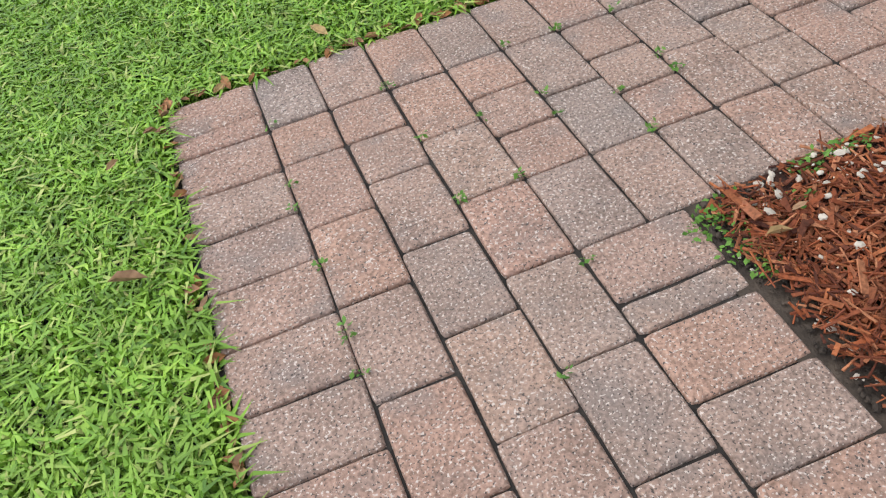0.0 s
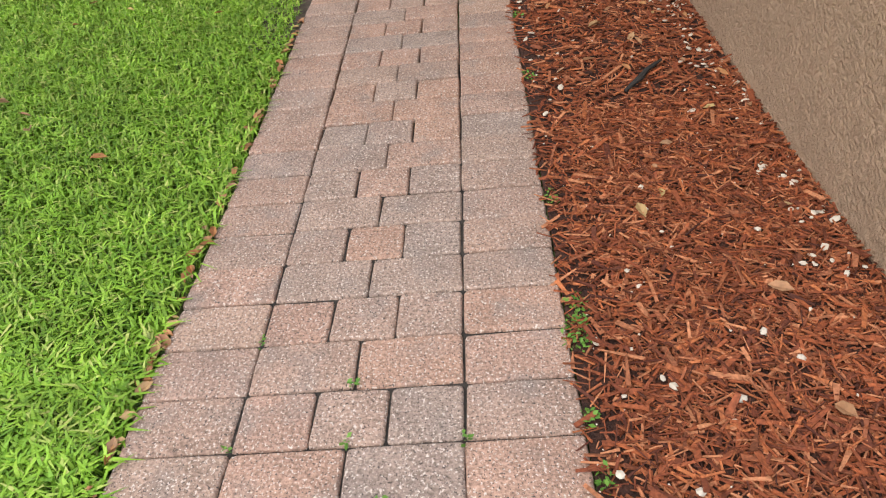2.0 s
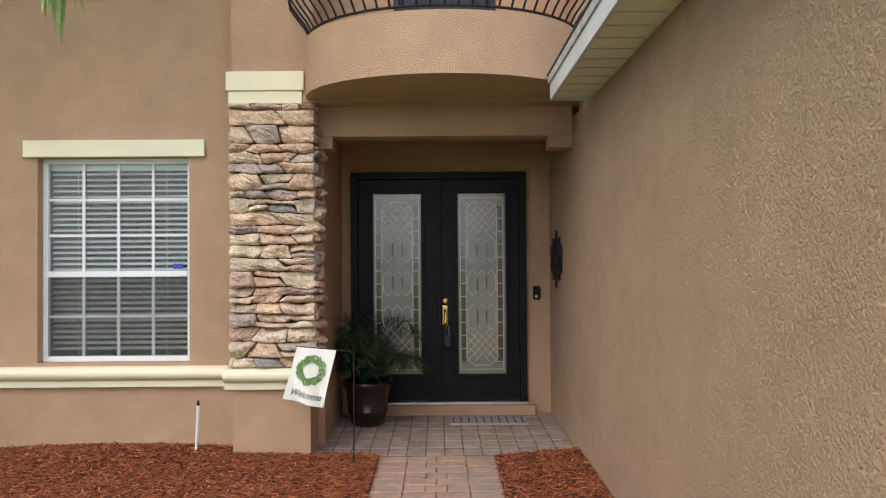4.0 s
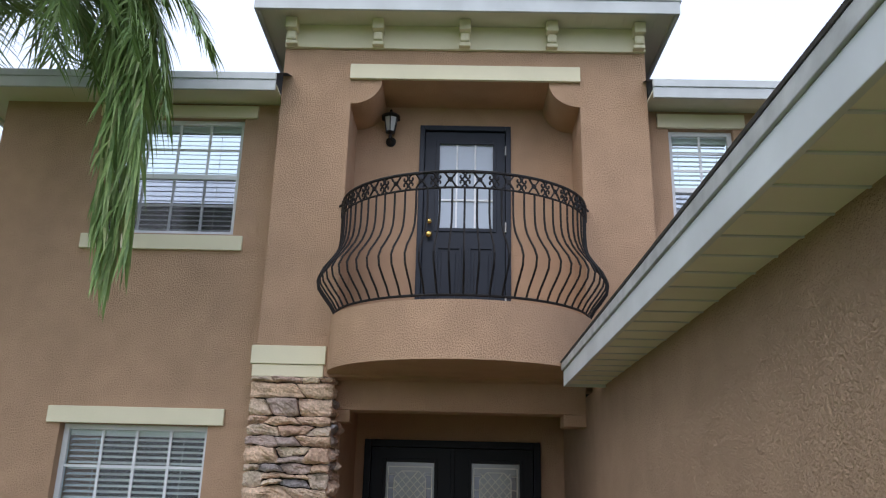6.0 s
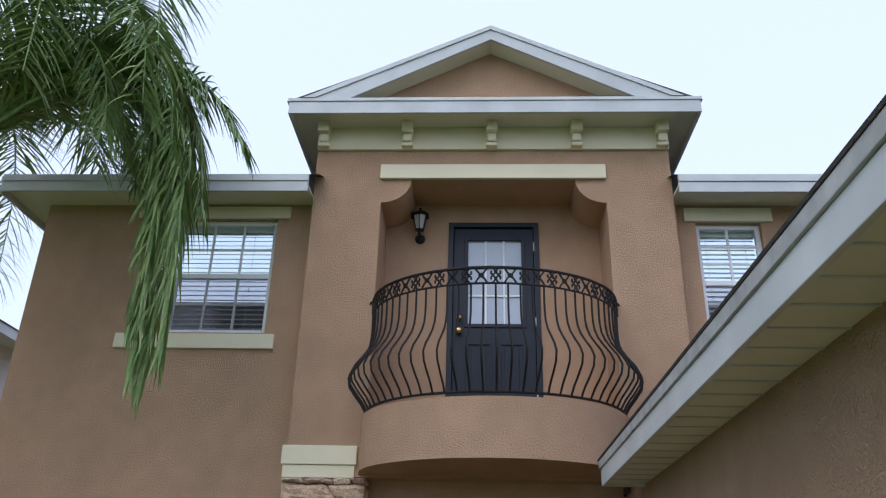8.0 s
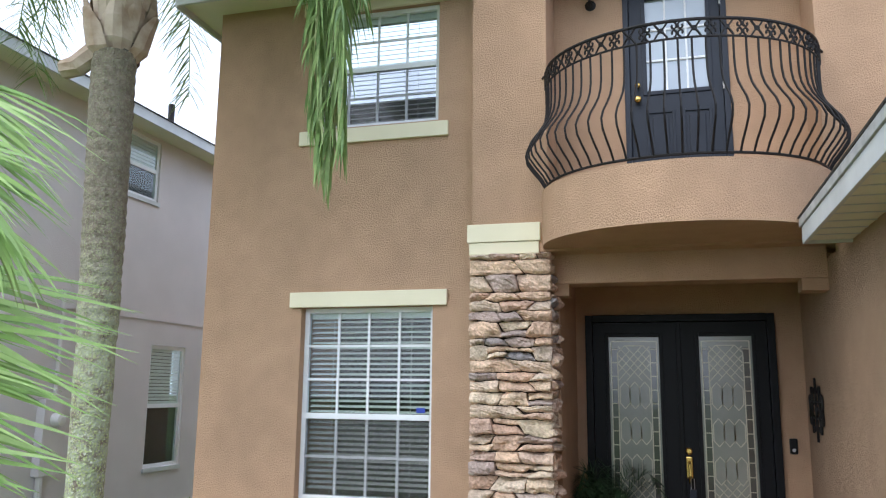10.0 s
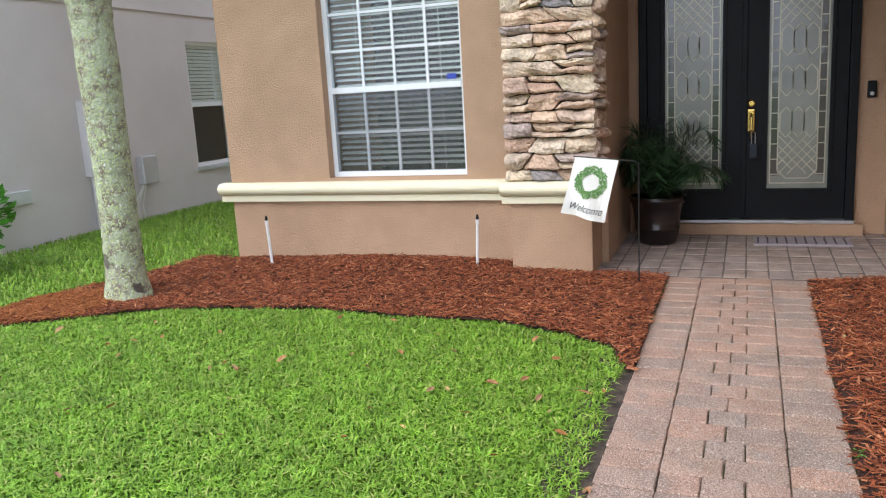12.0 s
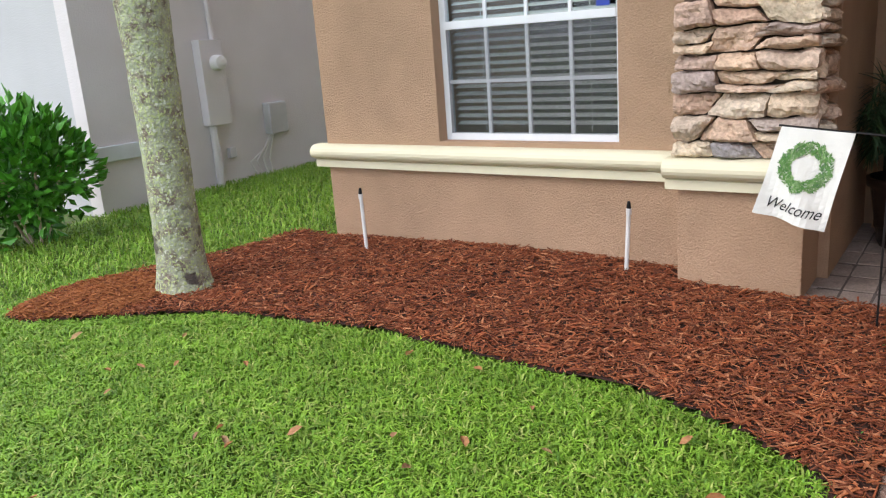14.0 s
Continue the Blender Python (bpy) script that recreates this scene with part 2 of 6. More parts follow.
M_FRONDY = ramp_mat("yellow_green_frond", [(0.17, 0.29, 0.06), (0.24, 0.36, 0.10), (0.14, 0.25, 0.05), (0.2, 0.33, 0.08), (0.29, 0.4, 0.14), (0.22, 0.35, 0.08)], "island", 0.5, 20, 0.15, 0.0, 0.4)
M_BUSH = ramp_mat("glossy_hedge_leaf", [(0.05, 0.2, 0.015), (0.1, 0.34, 0.03), (0.07, 0.27, 0.02), (0.03, 0.12, 0.012)], "island", 0.4, 20, 0.15, 0.0, 0.5)
M_POTLEAF = ramp_mat("dark_potted_palm_leaf", [(0.012, 0.034, 0.012), (0.02, 0.05, 0.017), (0.032, 0.07, 0.022)], "island", 0.45, 20, 0.15, 0.0, 0.4)
M_POT = mat("dark_bronze_pot", (0.022, 0.014, 0.012), 0.25, 0.2, 6, spec=0.6)
M_PVC = mat("white_pvc", (0.72, 0.7, 0.68), 0.4, 0.04, 8)
M_CLOTH = mat("white_flag_cloth", (0.78, 0.77, 0.72), 0.9, 0.03, 20, 0.2, 300)
M_INK = mat("black_ink", (0.03, 0.03, 0.03), 0.9, 0.0, 5)
M_WREATH = ramp_mat("printed_green_leaf", [(0.06, 0.17, 0.05), (0.14, 0.3, 0.08), (0.1, 0.23, 0.06), (0.3, 0.42, 0.2), (0.05, 0.13, 0.05)], "island", 0.9, 20, 0.1, 0.0)
# grey base stands in for reflections and room light on the door glass
M_FROST = mat("textured_door_glass", (0.27, 0.28, 0.25), 0.14, 0.2, 2.2, 0.2, 34, spec=0.9, color2=(0.18, 0.19, 0.17))
M_FROST2 = mat("bevelled_clear_glass", (0.07, 0.075, 0.07), 0.08, 0.2, 5, 0.15, 12, spec=0.9)
M_CAME = mat("brass_came", (0.5, 0.47, 0.37), 0.35, 0.1, 10, metal=0.5)
M_MATT = mat("lavender_door_mat", (0.33, 0.29, 0.31), 0.95, 0.1, 40, 0.5, 200)
M_MATD = mat("dark_mat_stripe", (0.07, 0.06, 0.08), 0.95, 0.1, 40)
M_METER = mat("grey_meter_metal", (0.5, 0.49, 0.49), 0.5, 0.06, 6)
M_BLUE = mat("blue_sticker", (0.03, 0.06, 0.4), 0.5, 0.0, 5)
M_ALU = mat("aluminium_sill", (0.5, 0.5, 0.5), 0.35, 0.1, 10, metal=0.7)


# ---- mesh helpers ----
def gz(x):
    """Height of the ground, which falls gently away from the house."""
    return 0.02 * min(max(x - 3.0, 0.0), 6.3)


def box(bm, x0, x1, y0, y1, z0, z1, bev=0.0):
    vs = bmesh.ops.create_cube(bm, size=1)["verts"]
    for v in vs:
        v.co = Vector(((x0 + x1) / 2 + v.co.x * (x1 - x0), (y0 + y1) / 2 + v.co.y * (y1 - y0), (z0 + z1) / 2 + v.co.z * (z1 - z0)))
    if bev:
        es = list({e for v in vs for e in v.link_edges})
        bmesh.ops.bevel(bm, geom=es, offset=bev, segments=2, affect="EDGES", profile=0.6)
    return bm


def bx(*a, bev=0.0):
    return box(bmesh.new(), *a, bev)


def tube(bm, pts, radii, seg=8, caps=True):
    """A round tube along points."""
    rings = []
    n = len(pts)
    for i, p in enumerate(pts):
        p = Vector(p)
        d = (Vector(pts[min(i + 1, n - 1)]) - Vector(pts[max(i - 1, 0)])).normalized()
        u = d.cross(Vector((0.31, 0.95, 0.05)))
        if u.length < 0.05:
            u = d.cross(Vector((1, 0, 0)))
        u.normalize()
        w = d.cross(u)
        r = radii[i] if hasattr(radii, "__len__") else radii
        rings.append([bm.verts.new(p + r * (math.cos(2 * math.pi * k / seg) * u + math.sin(2 * math.pi * k / seg) * w)) for k in range(seg)])
    for a, b in zip(rings, rings[1:]):
        for k in range(seg):
            bm.faces.new((a[k], a[(k + 1) % seg], b[(k + 1) % seg], b[k]))
    if caps:
        bm.faces.new(rings[0])
        bm.faces.new(rings[-1])
    return bm


def lathe(bm, cx, cy, prof, seg=28):
    rings = [[bm.verts.new((cx + r * math.cos(2 * math.pi * k / seg), cy + r * math.sin(2 * math.pi * k / seg), z)) for k in range(seg)] for r, z in prof]
    for a, b in zip(rings, rings[1:]):
        for k in range(seg):
            bm.faces.new((a[k], a[(k + 1) % seg], b[(k + 1) % seg], b[k]))
    bm.faces.new(rings[0])
    bm.faces.new(rings[-1])
    return bm


def extrude_y(bm, prof, y0, y1):
    """A profile of (x, z) points drawn out along y."""
    a = [bm.verts.new((x, y0, z)) for x, z in prof]
    b = [bm.verts.new((x, y1, z)) for x, z in prof]
    n = len(prof)
    for k in range(n):
        bm.faces.new((a[k], a[(k + 1) % n], b[(k + 1) % n], b[k]))
    bm.faces.new(a)
    bm.faces.new(b)
    return bm


def prism_x(bm, prof, x0, x1):
    """A profile of (y, z) points drawn out along x."""
    a = [bm.verts.new((x0, y, z)) for y, z in prof]
    b = [bm.verts.new((x1, y, z)) for y, z in prof]
    n = len(prof)
    for k in range(n):
        bm.faces.new((a[k], a[(k + 1) % n], b[(k + 1) % n], b[k]))
    bm.faces.new(a)
    bm.faces.new(b)
    return bm


def wall_bm(x0, x1, y0, y1, z0, z1, holes=()):
    """A wall across x with rectangular holes (ya, yb, za, zb) through it."""
    bm = bmesh.new()
    ys = sorted({y0, y1, *[h[0] for h in holes], *[h[1] for h in holes]})
    zs = sorted({z0, z1, *[h[2] for h in holes], *[h[3] for h in holes]})
    ys, zs = [v for v in ys if y0 <= v <= y1], [v for v in zs if z0 <= v <= z1]

    def solid(i, j):
        if not (0 <= i < len(ys) - 1 and 0 <= j < len(zs) - 1):
            return False
        cy, cz = (ys[i] + ys[i + 1]) / 2, (zs[j] + zs[j + 1]) / 2
        return not any(h[0] < cy < h[1] and h[2] < cz < h[3] for h in holes)

    def quad(*p):
        bm.faces.new([bm.verts.new(q) for q in p])

    for i in range(len(ys) - 1):
        for j in range(len(zs) - 1):
            if not solid(i, j):
                continue
            a, b, c, d = ys[i], ys[i + 1], zs[j], zs[j + 1]
            quad((x0, a, c), (x0, a, d), (x0, b, d), (x0, b, c))
            quad((x1, a, c), (x1, b, c), (x1, b, d), (x1, a, d))
            if not solid(i - 1, j):
                quad((x0, a, c), (x1, a, c), (x1, a, d), (x0, a, d))
            if not solid(i + 1, j):
                quad((x0, b, c), (x0, b, d), (x1, b, d), (x1, b, c))
            if not solid(i, j - 1):
                quad((x0, a, c), (x0, b, c), (x1, b, c), (x1, a, c))
            if not solid(i, j + 1):
                quad((x0, a, d), (x1, a, d), (x1, b, d), (x0, b, d))
    bmesh.ops.remove_doubles(bm, verts=bm.verts, dist=0.0005)
    return bm


def mesh_of(name, bm, material, smooth=False):
    bmesh.ops.recalc_face_normals(bm, faces=bm.faces)
    me = bpy.data.meshes.new(name)
    bm.to_mesh(me)
    bm.free()
    me.materials.append(material)
    if smooth:
        for p in me.polygons:
            p.use_smooth = True
    return me


def part(name, bm, material, parent=None, label="", smooth=False):
    ob = new(name, mesh_of(name, bm, material, smooth))
    if parent:
        ob.parent = parent
        ob.matrix_parent_inverse = Matrix.Translation(-parent.location)
    return tagged(ob, label)


def piece(name, me, parent, m):
    ob = new(name, me)
    ob.parent = parent
    ob.matrix_basis = Matrix.Translation(-parent.location) @ m
    return ob


def thing(name, loc, label, category, kind="", group=""):
    ob = new(name)
    ob.location = loc
    return tagged(ob, label, category, group, kind)


def solid(name, bm, material, label="", category="", kind="structure", smooth=False, group=""):
    return tagged(new(name, mesh_of(name, bm, material, smooth)), label, category, group, kind)


def raw_mesh(name, verts, faces, material):
    me = bpy.data.meshes.new(name)
    me.from_pydata(verts, [], faces)
    me.materials.append(material)
    me.update()
    return me


# ---- plan ----
WX, TX, DX, BX = 7.83, 7.64, 9.24, 8.2      # facade, tower front, entry door, balcony door
PY0, PY1 = 0.875, 1.805                      # walk, right and left edge
ROWP, BRW = 0.155, 0.2325
GY = 0.19                                    # garage side wall


def bed_edge(y):
    """Where the lawn ends before the planting bed along the house, as x over y."""
    pts = [(1.80, 5.62), (1.95, 6.02), (2.27, 6.22), (2.75, 6.38), (3.4, 6.38), (4.1, 6.45), (4.6, 6.38), (5.2, 6.28), (5.7, 6.0), (6.15, 5.7), (6.4, 5.66), (6.55, 5.85), (6.6, 6.3)]
    for (a, p), (b, q) in zip(pts, pts[1:]):
        if a <= y <= b:
            return p + (q - p) * (y - a) / (b - a)
    return 99.0


def bed_back(x):
    """The far rim of the bed beyond the palm, as y over x."""
    pts = [(5.5, 6.45), (6.0, 6.6), (6.4, 6.55), (7.0, 6.25), (7.9, 6.05)]
    for (a, p), (b, q) in zip(pts, pts[1:]):
        if a <= x <= b:
            return p + (q - p) * (x - a) / (b - a)
    return 6.0


def in_bed(x, y):
    return x < (WX if y > 2.36 else SLABX) and y > PY1 and x > bed_edge(y) and y < bed_back(x)


def mulch_h(x, y):
    """The bed swells a little towards the wall."""
    return gz(x) + 0.02 + 0.05 * max(0.0, min(1.0, (x - 6.5) / 0.8)) * (0.5 + 0.5 * math.sin(y * 1.7 + 1.0)) + 0.012 * noise.noise((x * 3, y * 3, 0))


# ---- ground ----
gv, gf = [], []
gx = [-150, -40, -10, -2, 0, 1, 2, 3, 4, 5, 6, 7, 8, 9.3, 12, 40, 150]
gy = [-150, -40, -10, -2, 0, 2, 4, 6, 8, 10, 14, 40, 150]
for yv in gy:
    for xv in gx:
        gv.append((xv, yv, gz(xv) - 0.03))
for j in range(len(gy) - 1):
    for i in range(len(gx) - 1):
        k = j * len(gx) + i
        gf.append((k, k + 1, k + 1 + len(gx), k + len(gx)))
tagged(new("ground", raw_mesh("ground", gv, gf, M_GROUND)), "green lawn ground around the house", "ground", kind="structure")


def sheet(name, x0, x1, y0, y1, nx, ny, test, height, material, label, category):
    bm = bmesh.new()
    vs = {}
    for i in range(nx + 1):
        for j in range(ny + 1):
            x, y = x0 + (x1 - x0) * i / nx, y0 + (y1 - y0) * j / ny
            vs[i, j] = bm.verts.new((x, y, height(x, y)))
    for i in range(nx):
        for j in range(ny):
            if test(x0 + (x1 - x0) * (i + 0.5) / nx, y0 + (y1 - y0) * (j + 0.5) / ny):
                bm.faces.new((vs[i, j], vs[i + 1, j], vs[i + 1, j + 1], vs[i, j + 1]))
    bmesh.ops.delete(bm, geom=[v for v in bm.verts if not v.link_faces], context="VERTS")
    return solid(name, bm, material, label, category, smooth=True)


XROW = lambda r: 1.757 + (r - 11) * ROWP
SLABX = XROW(49)
sheet("bed_soil_front", 5.4, WX, PY1, 6.7, 60, 120, in_bed, lambda x, y: mulch_h(x, y) - 0.006, M_MSOIL, "dark soil under the mulch bed along the house", "soil")
sheet("bed_soil_side", 0.9, SLABX, GY, PY0, 90, 14, lambda x, y: True, lambda x, y: gz(x) + 0.0 + 0.05 * max(0, (PY0 - y) / 0.7), M_MSOIL, "dark soil under the mulch strip beside the walk", "soil")
sheet("bed_soil_near", 0.15, 0.9, -1.2, PY0, 12, 30, lambda x, y: x > 0.74, lambda x, y: gz(x) - 0.004, M_SOIL, "dark soil by the inner corner of the walk", "soil")
solid("walk_bedding", bx(-0.9, SLABX, PY0 + 0.01, PY1 - 0.01, -0.1, -0.009), M_SAND, "dark sand bedding under the paver walk", "sand")

sheet("bed_soil_edge", 4.2, 6.3, PY1 - 0.005, 2.0, 30, 4, lambda x, y: True, lambda x, y: gz(x) - 0.003, M_SOIL, "bare soil strip between lawn and walk", "soil")

# ---- house walls ----
solid("wall_front", wall_bm(WX, WX + 0.2, 2.95, 5.675, -0.1, 5.6, [(3.392, 4.655, 0.84, 2.55), (3.36, 4.62, 4.26, 5.43)]), M_STUCCO, "tan stucco front wall of a two-storey house", "wall")
solid("wall_front_right", wall_bm(WX, WX + 0.2, -4.5, -0.4, 2.5, 5.6, [(-1.28, -0.665, 4.2, 5.4)]), M_STUCCO, "tan stucco upper front wall", "wall")
solid("wall_side", bx(WX + 0.2, 16, 5.475, 5.675, -0.1, 5.6), M_STUCCO, "tan stucco side wall of the house", "wall")
solid("wall_tower", wall_bm(TX, TX + 0.3, -0.436, 2.99, 2.96, 6.34, [(0.19, 2.335, 3.3, 5.76)]), M_STUCCO, "tan stucco entry tower above the porch", "wall")
solid("gable_wall", prism_x(bmesh.new(), [(2.99, 6.36), (2.99, 6.42), (1.285, 7.25), (-0.43, 6.42), (-0.43, 6.36)], 7.5, TX + 0.2), M_STUCCO, "tan stucco pediment above the balcony", "wall")
solid("wall_tower_left_return", bx(TX + 0.3, WX + 0.4, 2.79, 2.99, 2.96, 6.34), M_STUCCO, "tan stucco side of the entry tower", "wall")
solid("wall_tower_right_return", bx(TX + 0.3, WX + 0.4, -0.436, -0.236, 2.96, 6.34), M_STUCCO, "tan stucco side of the entry tower", "wall")
solid("wall_balcony_back", wall_bm(BX, BX + 0.2, -0.1, 2.7, 2.96, 6.5, [(0.797, 1.701, 3.43, 5.572)]), M_STUCCO, "tan stucco wall behind the balcony", "wall")
solid("wall_balcony_left", bx(TX + 0.3, BX, 2.335, 2.5, 3.0, 6.5), M_STUCCO, "tan stucco cheek of the balcony recess", "wall")
solid("wall_balcony_right", bx(TX + 0.3, BX, 0.025, 0.19, 3.0, 6.5), M_STUCCO, "tan stucco cheek of the balcony recess", "wall")
solid("ceiling_balcony", bx(TX + 0.3, BX, 0.19, 2.335, 5.775, 5.9), M_STUCCO, "tan ceiling of the balcony recess", "ceiling")
solid("floor_balcony", bx(TX + 0.3, BX, 0.19, 2.335, 3.3, 3.42), M_STUCCO, "stucco floor of the balcony recess", "floor")
solid("wall_entry", wall_bm(DX + 0.03, DX + 0.23, -0.05, 2.6, -0.1, 2.95, [(0.43, 2.205, 0.25, 2.57)]), M_STUCCO, "tan stucco wall around the front door", "wall")
solid("wall_porch_left", bx(8.04, DX + 0.03, 2.3, 2.5, -0.1, 2.95), M_STUCCO, "tan stucco cheek of the entry porch", "wall")
solid("porch_beam", bx(WX, WX + 0.22, GY, 2.36, 2.71, 2.98, bev=0.006), M_STUCCO, "tan stucco beam across the porch", "beam")
for nm, y0, y1 in (("beam_bracket_left", 2.195, 2.36), ("beam_bracket_right", GY, 0.385)):
    solid(nm, bx(WX + 0.004, WX + 0.216, y0, y1, 2.61, 2.708, bev=0.006), M_STUCCO, "tan stucco block under the end of the porch beam", "beam")
solid("ceiling_porch", bx(WX + 0.22, DX + 0.03, GY, 2.3, 2.86, 2.95), M_STUCCO, "tan stucco ceiling of the entry porch", "ceiling")
solid("wall_garage", bx(2.2, DX + 0.03, GY - 0.25, GY, -0.1, 2.86), M_STUCCO_ROUGH, "coarse tan stucco side wall of the garage wing", "wall")
solid("wall_garage_front", bx(2.2, 2.45, -5.5, GY - 0.25, -0.1, 2.86), M_STUCCO_ROUGH, "coarse tan stucco front of the garage wing", "wall")
solid("wall_back", bx(15.8, 15.99, -5, 5.475, -0.1, 5.6), M_STUCCO, "plain back wall", "wall")
# added inside against light leaks, coloured near-black as room shade
solid("room_blackout", bx(10.6, 10.7, -4.5, 5.47, 0, 5.6), M_DARK, "added near-black wall standing in for unlit rooms", "wall")
solid("floor_upper", bx(WX + 0.2, 10.6, 2.55, 5.47, 2.9, 3.05), M_DARK, "added floor between the storeys, near-black for unlit rooms", "floor")

# corbels in the balcony opening
for nm, ya, s in (("corbel_left", 2.335, -1), ("corbel_right", 0.19, 1)):
    pr = [(ya, 5.76), (ya, 5.515)] + [(ya + s * 0.285 * math.sin(a), 5.515 + 0.245 * (1 - math.cos(a))) for a in [math.pi / 2 * k / 10 for k in range(1, 11)]]
    solid(nm, prism_x(bmesh.new(), pr, TX + 0.004, BX - 0.004), M_STUCCO, "rounded tan stucco corbel under the balcony lintel", "corbel")

# pier
pier = thing("entry_pier", (7.84, 2.67, 0), "square tan stucco pier faced with ledge stone", "pier", "structure")
part("base", bx(TX, 8.06, 2.355, 2.985, -0.1, 0.68, bev=0.008), M_STUCCO, pier)
part("core", bx(TX + 0.03, 8.04, 2.37, 2.97, 0.68, 2.96), M_MORTAR, pier, "dark mortar core behind the stones")
part("cap_upper", bx(TX - 0.03, 8.05, 2.40, 3.03, 3.055, 3.21, bev=0.006), M_CREAM, pier, "cream cap moulding")
part("cap_lower", bx(TX - 0.015, 8.05, 2.415, 3.015, 2.95, 3.052, bev=0.006), M_CREAM, pier, "cream cap moulding")


def belt_prof(x, out=0.1):
    p = [(x + 0.02, 0.812), (x - 0.03, 0.812)]
    for k in range(1, 9):
        a = math.pi * k / 9
        p.append((x - 0.03 - out * 0.75 * math.sin(a), 0.757 + 0.055 * math.cos(a)))
    return p + [(x - 0.03, 0.70), (x - 0.045, 0.695), (x - 0.045, 0.645), (x + 0.02, 0.64)]


solid("belt_moulding_wall", extrude_y(bmesh.new(), belt_prof(WX), 2.99, 5.765), M_CREAM, "rounded cream belt moulding along the wall", "trim", smooth=False)
solid("belt_moulding_pier", extrude_y(bmesh.new(), belt_prof(TX), 2.32, 3.04), M_CREAM, "rounded cream belt moulding round the pier", "trim")
solid("belt_moulding_pier_side", bx(TX + 0.021, 8.06, 2.30, 2.354, 0.66, 0.81, bev=0.02), M_CREAM, "cream belt moulding on the pier's side", "trim")
for nm, y0, y1, z0, z1, xx in (("lintel_lower", 3.258, 4.764, 2.55, 2.69, WX), ("lintel_upper", 3.235, 4.74, 5.425, 5.55, WX), ("sill_upper", 3.26, 4.74, 4.10, 4.24, WX), ("lintel_upper_right", -1.385, -0.56, 5.40, 5.54, WX), ("lintel_balcony", 0.185, 2.352, 5.762, 5.915, TX), ("frieze", -0.44, 2.99, 6.085, 6.335, TX)):
    solid(nm, bx(xx - 0.035, xx, y0, y1, z0, z1, bev=0.006), M_CREAM, "cream painted stucco band", "trim")

# ---- roofs and eaves ----
eave = thing("eave_lower", (7.45, 4.4, 5.6), "white fascia and vented soffit of the main roof", "eave", "structure")
part("fascia", bx(7.42, 7.45, 3.0, 5.95, 5.52, 5.625, bev=0.004), M_FASCIA, eave)
part("fascia_side", bx(7.45, 16, 5.95, 5.98, 5.52, 5.625), M_FASCIA, eave)
part("drip_edge_side", bx(7.45, 16, 5.95, 5.992, 5.627, 5.695), M_CLEAN_DRIP, eave)
part("soffit", bx(7.45, WX, 3.0, 5.95, 5.58, 5.6), M_SOFFIT, eave)
part("soffit_side", bx(WX, 16, 5.675, 5.95, 5.58, 5.6), M_SOFFIT, eave)
part("drip_edge", bx(7.408, 7.45, 3.0, 5.95, 5.627, 5.695, bev=0.004), M_CLEAN_DRIP, eave)
bm = bmesh.new()
rv = [bm.verts.new(p) for p in ((7.425, 2.9, 5.7), (7.425, 5.98, 5.7), (11, 5.98, 7.2), (11, 2.9, 7.2))]
bm.faces.new(rv)
solid("roof_main", bm, M_SHINGLE, "dark shingle roof of the house", "roof")
eave = thing("eave_right", (7.45, -2.5, 5.6), "white fascia and vented soffit of the main roof", "eave", "structure")
part("fascia", bx(7.42, 7.45, -4.8, -0.44, 5.51, 5.615, bev=0.004), M_FASCIA, eave)
part("drip_edge", bx(7.408, 7.45, -4.8, -0.44, 5.617, 5.69, bev=0.004), M_CLEAN_DRIP, eave)
part("soffit", bx(7.45, WX, -4.8, -0.44, 5.58, 5.6), M_SOFFIT, eave)
bm = bmesh.new()
bm.faces.new([bm.verts.new(p) for p in ((7.425, -4.9, 5.695), (7.425, -0.4, 5.695), (11, -0.4, 7.2), (11, -4.9, 7.2))])
solid("roof_main_right", bm, M_SHINGLE, "dark shingle roof of the house", "roof")

FX = 7.27
eave = thing("eave_tower", (FX, 1.28, 6.3), "white fascia, soffit and rakes of the tower gable", "eave", "structure")
part("fascia", bx(FX, FX + 0.03, -0.69, 3.23, 6.285, 6.415, bev=0.004), M_FASCIA, eave)
part("drip_edge", bx(FX - 0.012, FX + 0.03, -0.705, 3.245, 6.417, 6.452, bev=0.004), M_CLEAN_DRIP, eave)
part("fascia_left", bx(FX + 0.03, 9.6, 3.20, 3.23, 6.285, 6.43), M_FASCIA, eave)
part("fascia_right", bx(FX + 0.03, 9.6, -0.69, -0.66, 6.285, 6.43), M_FASCIA, eave)
part("soffit", bx(FX + 0.03, 9.6, -0.66, 3.20, 6.335, 6.355), M_SOFFIT, eave)
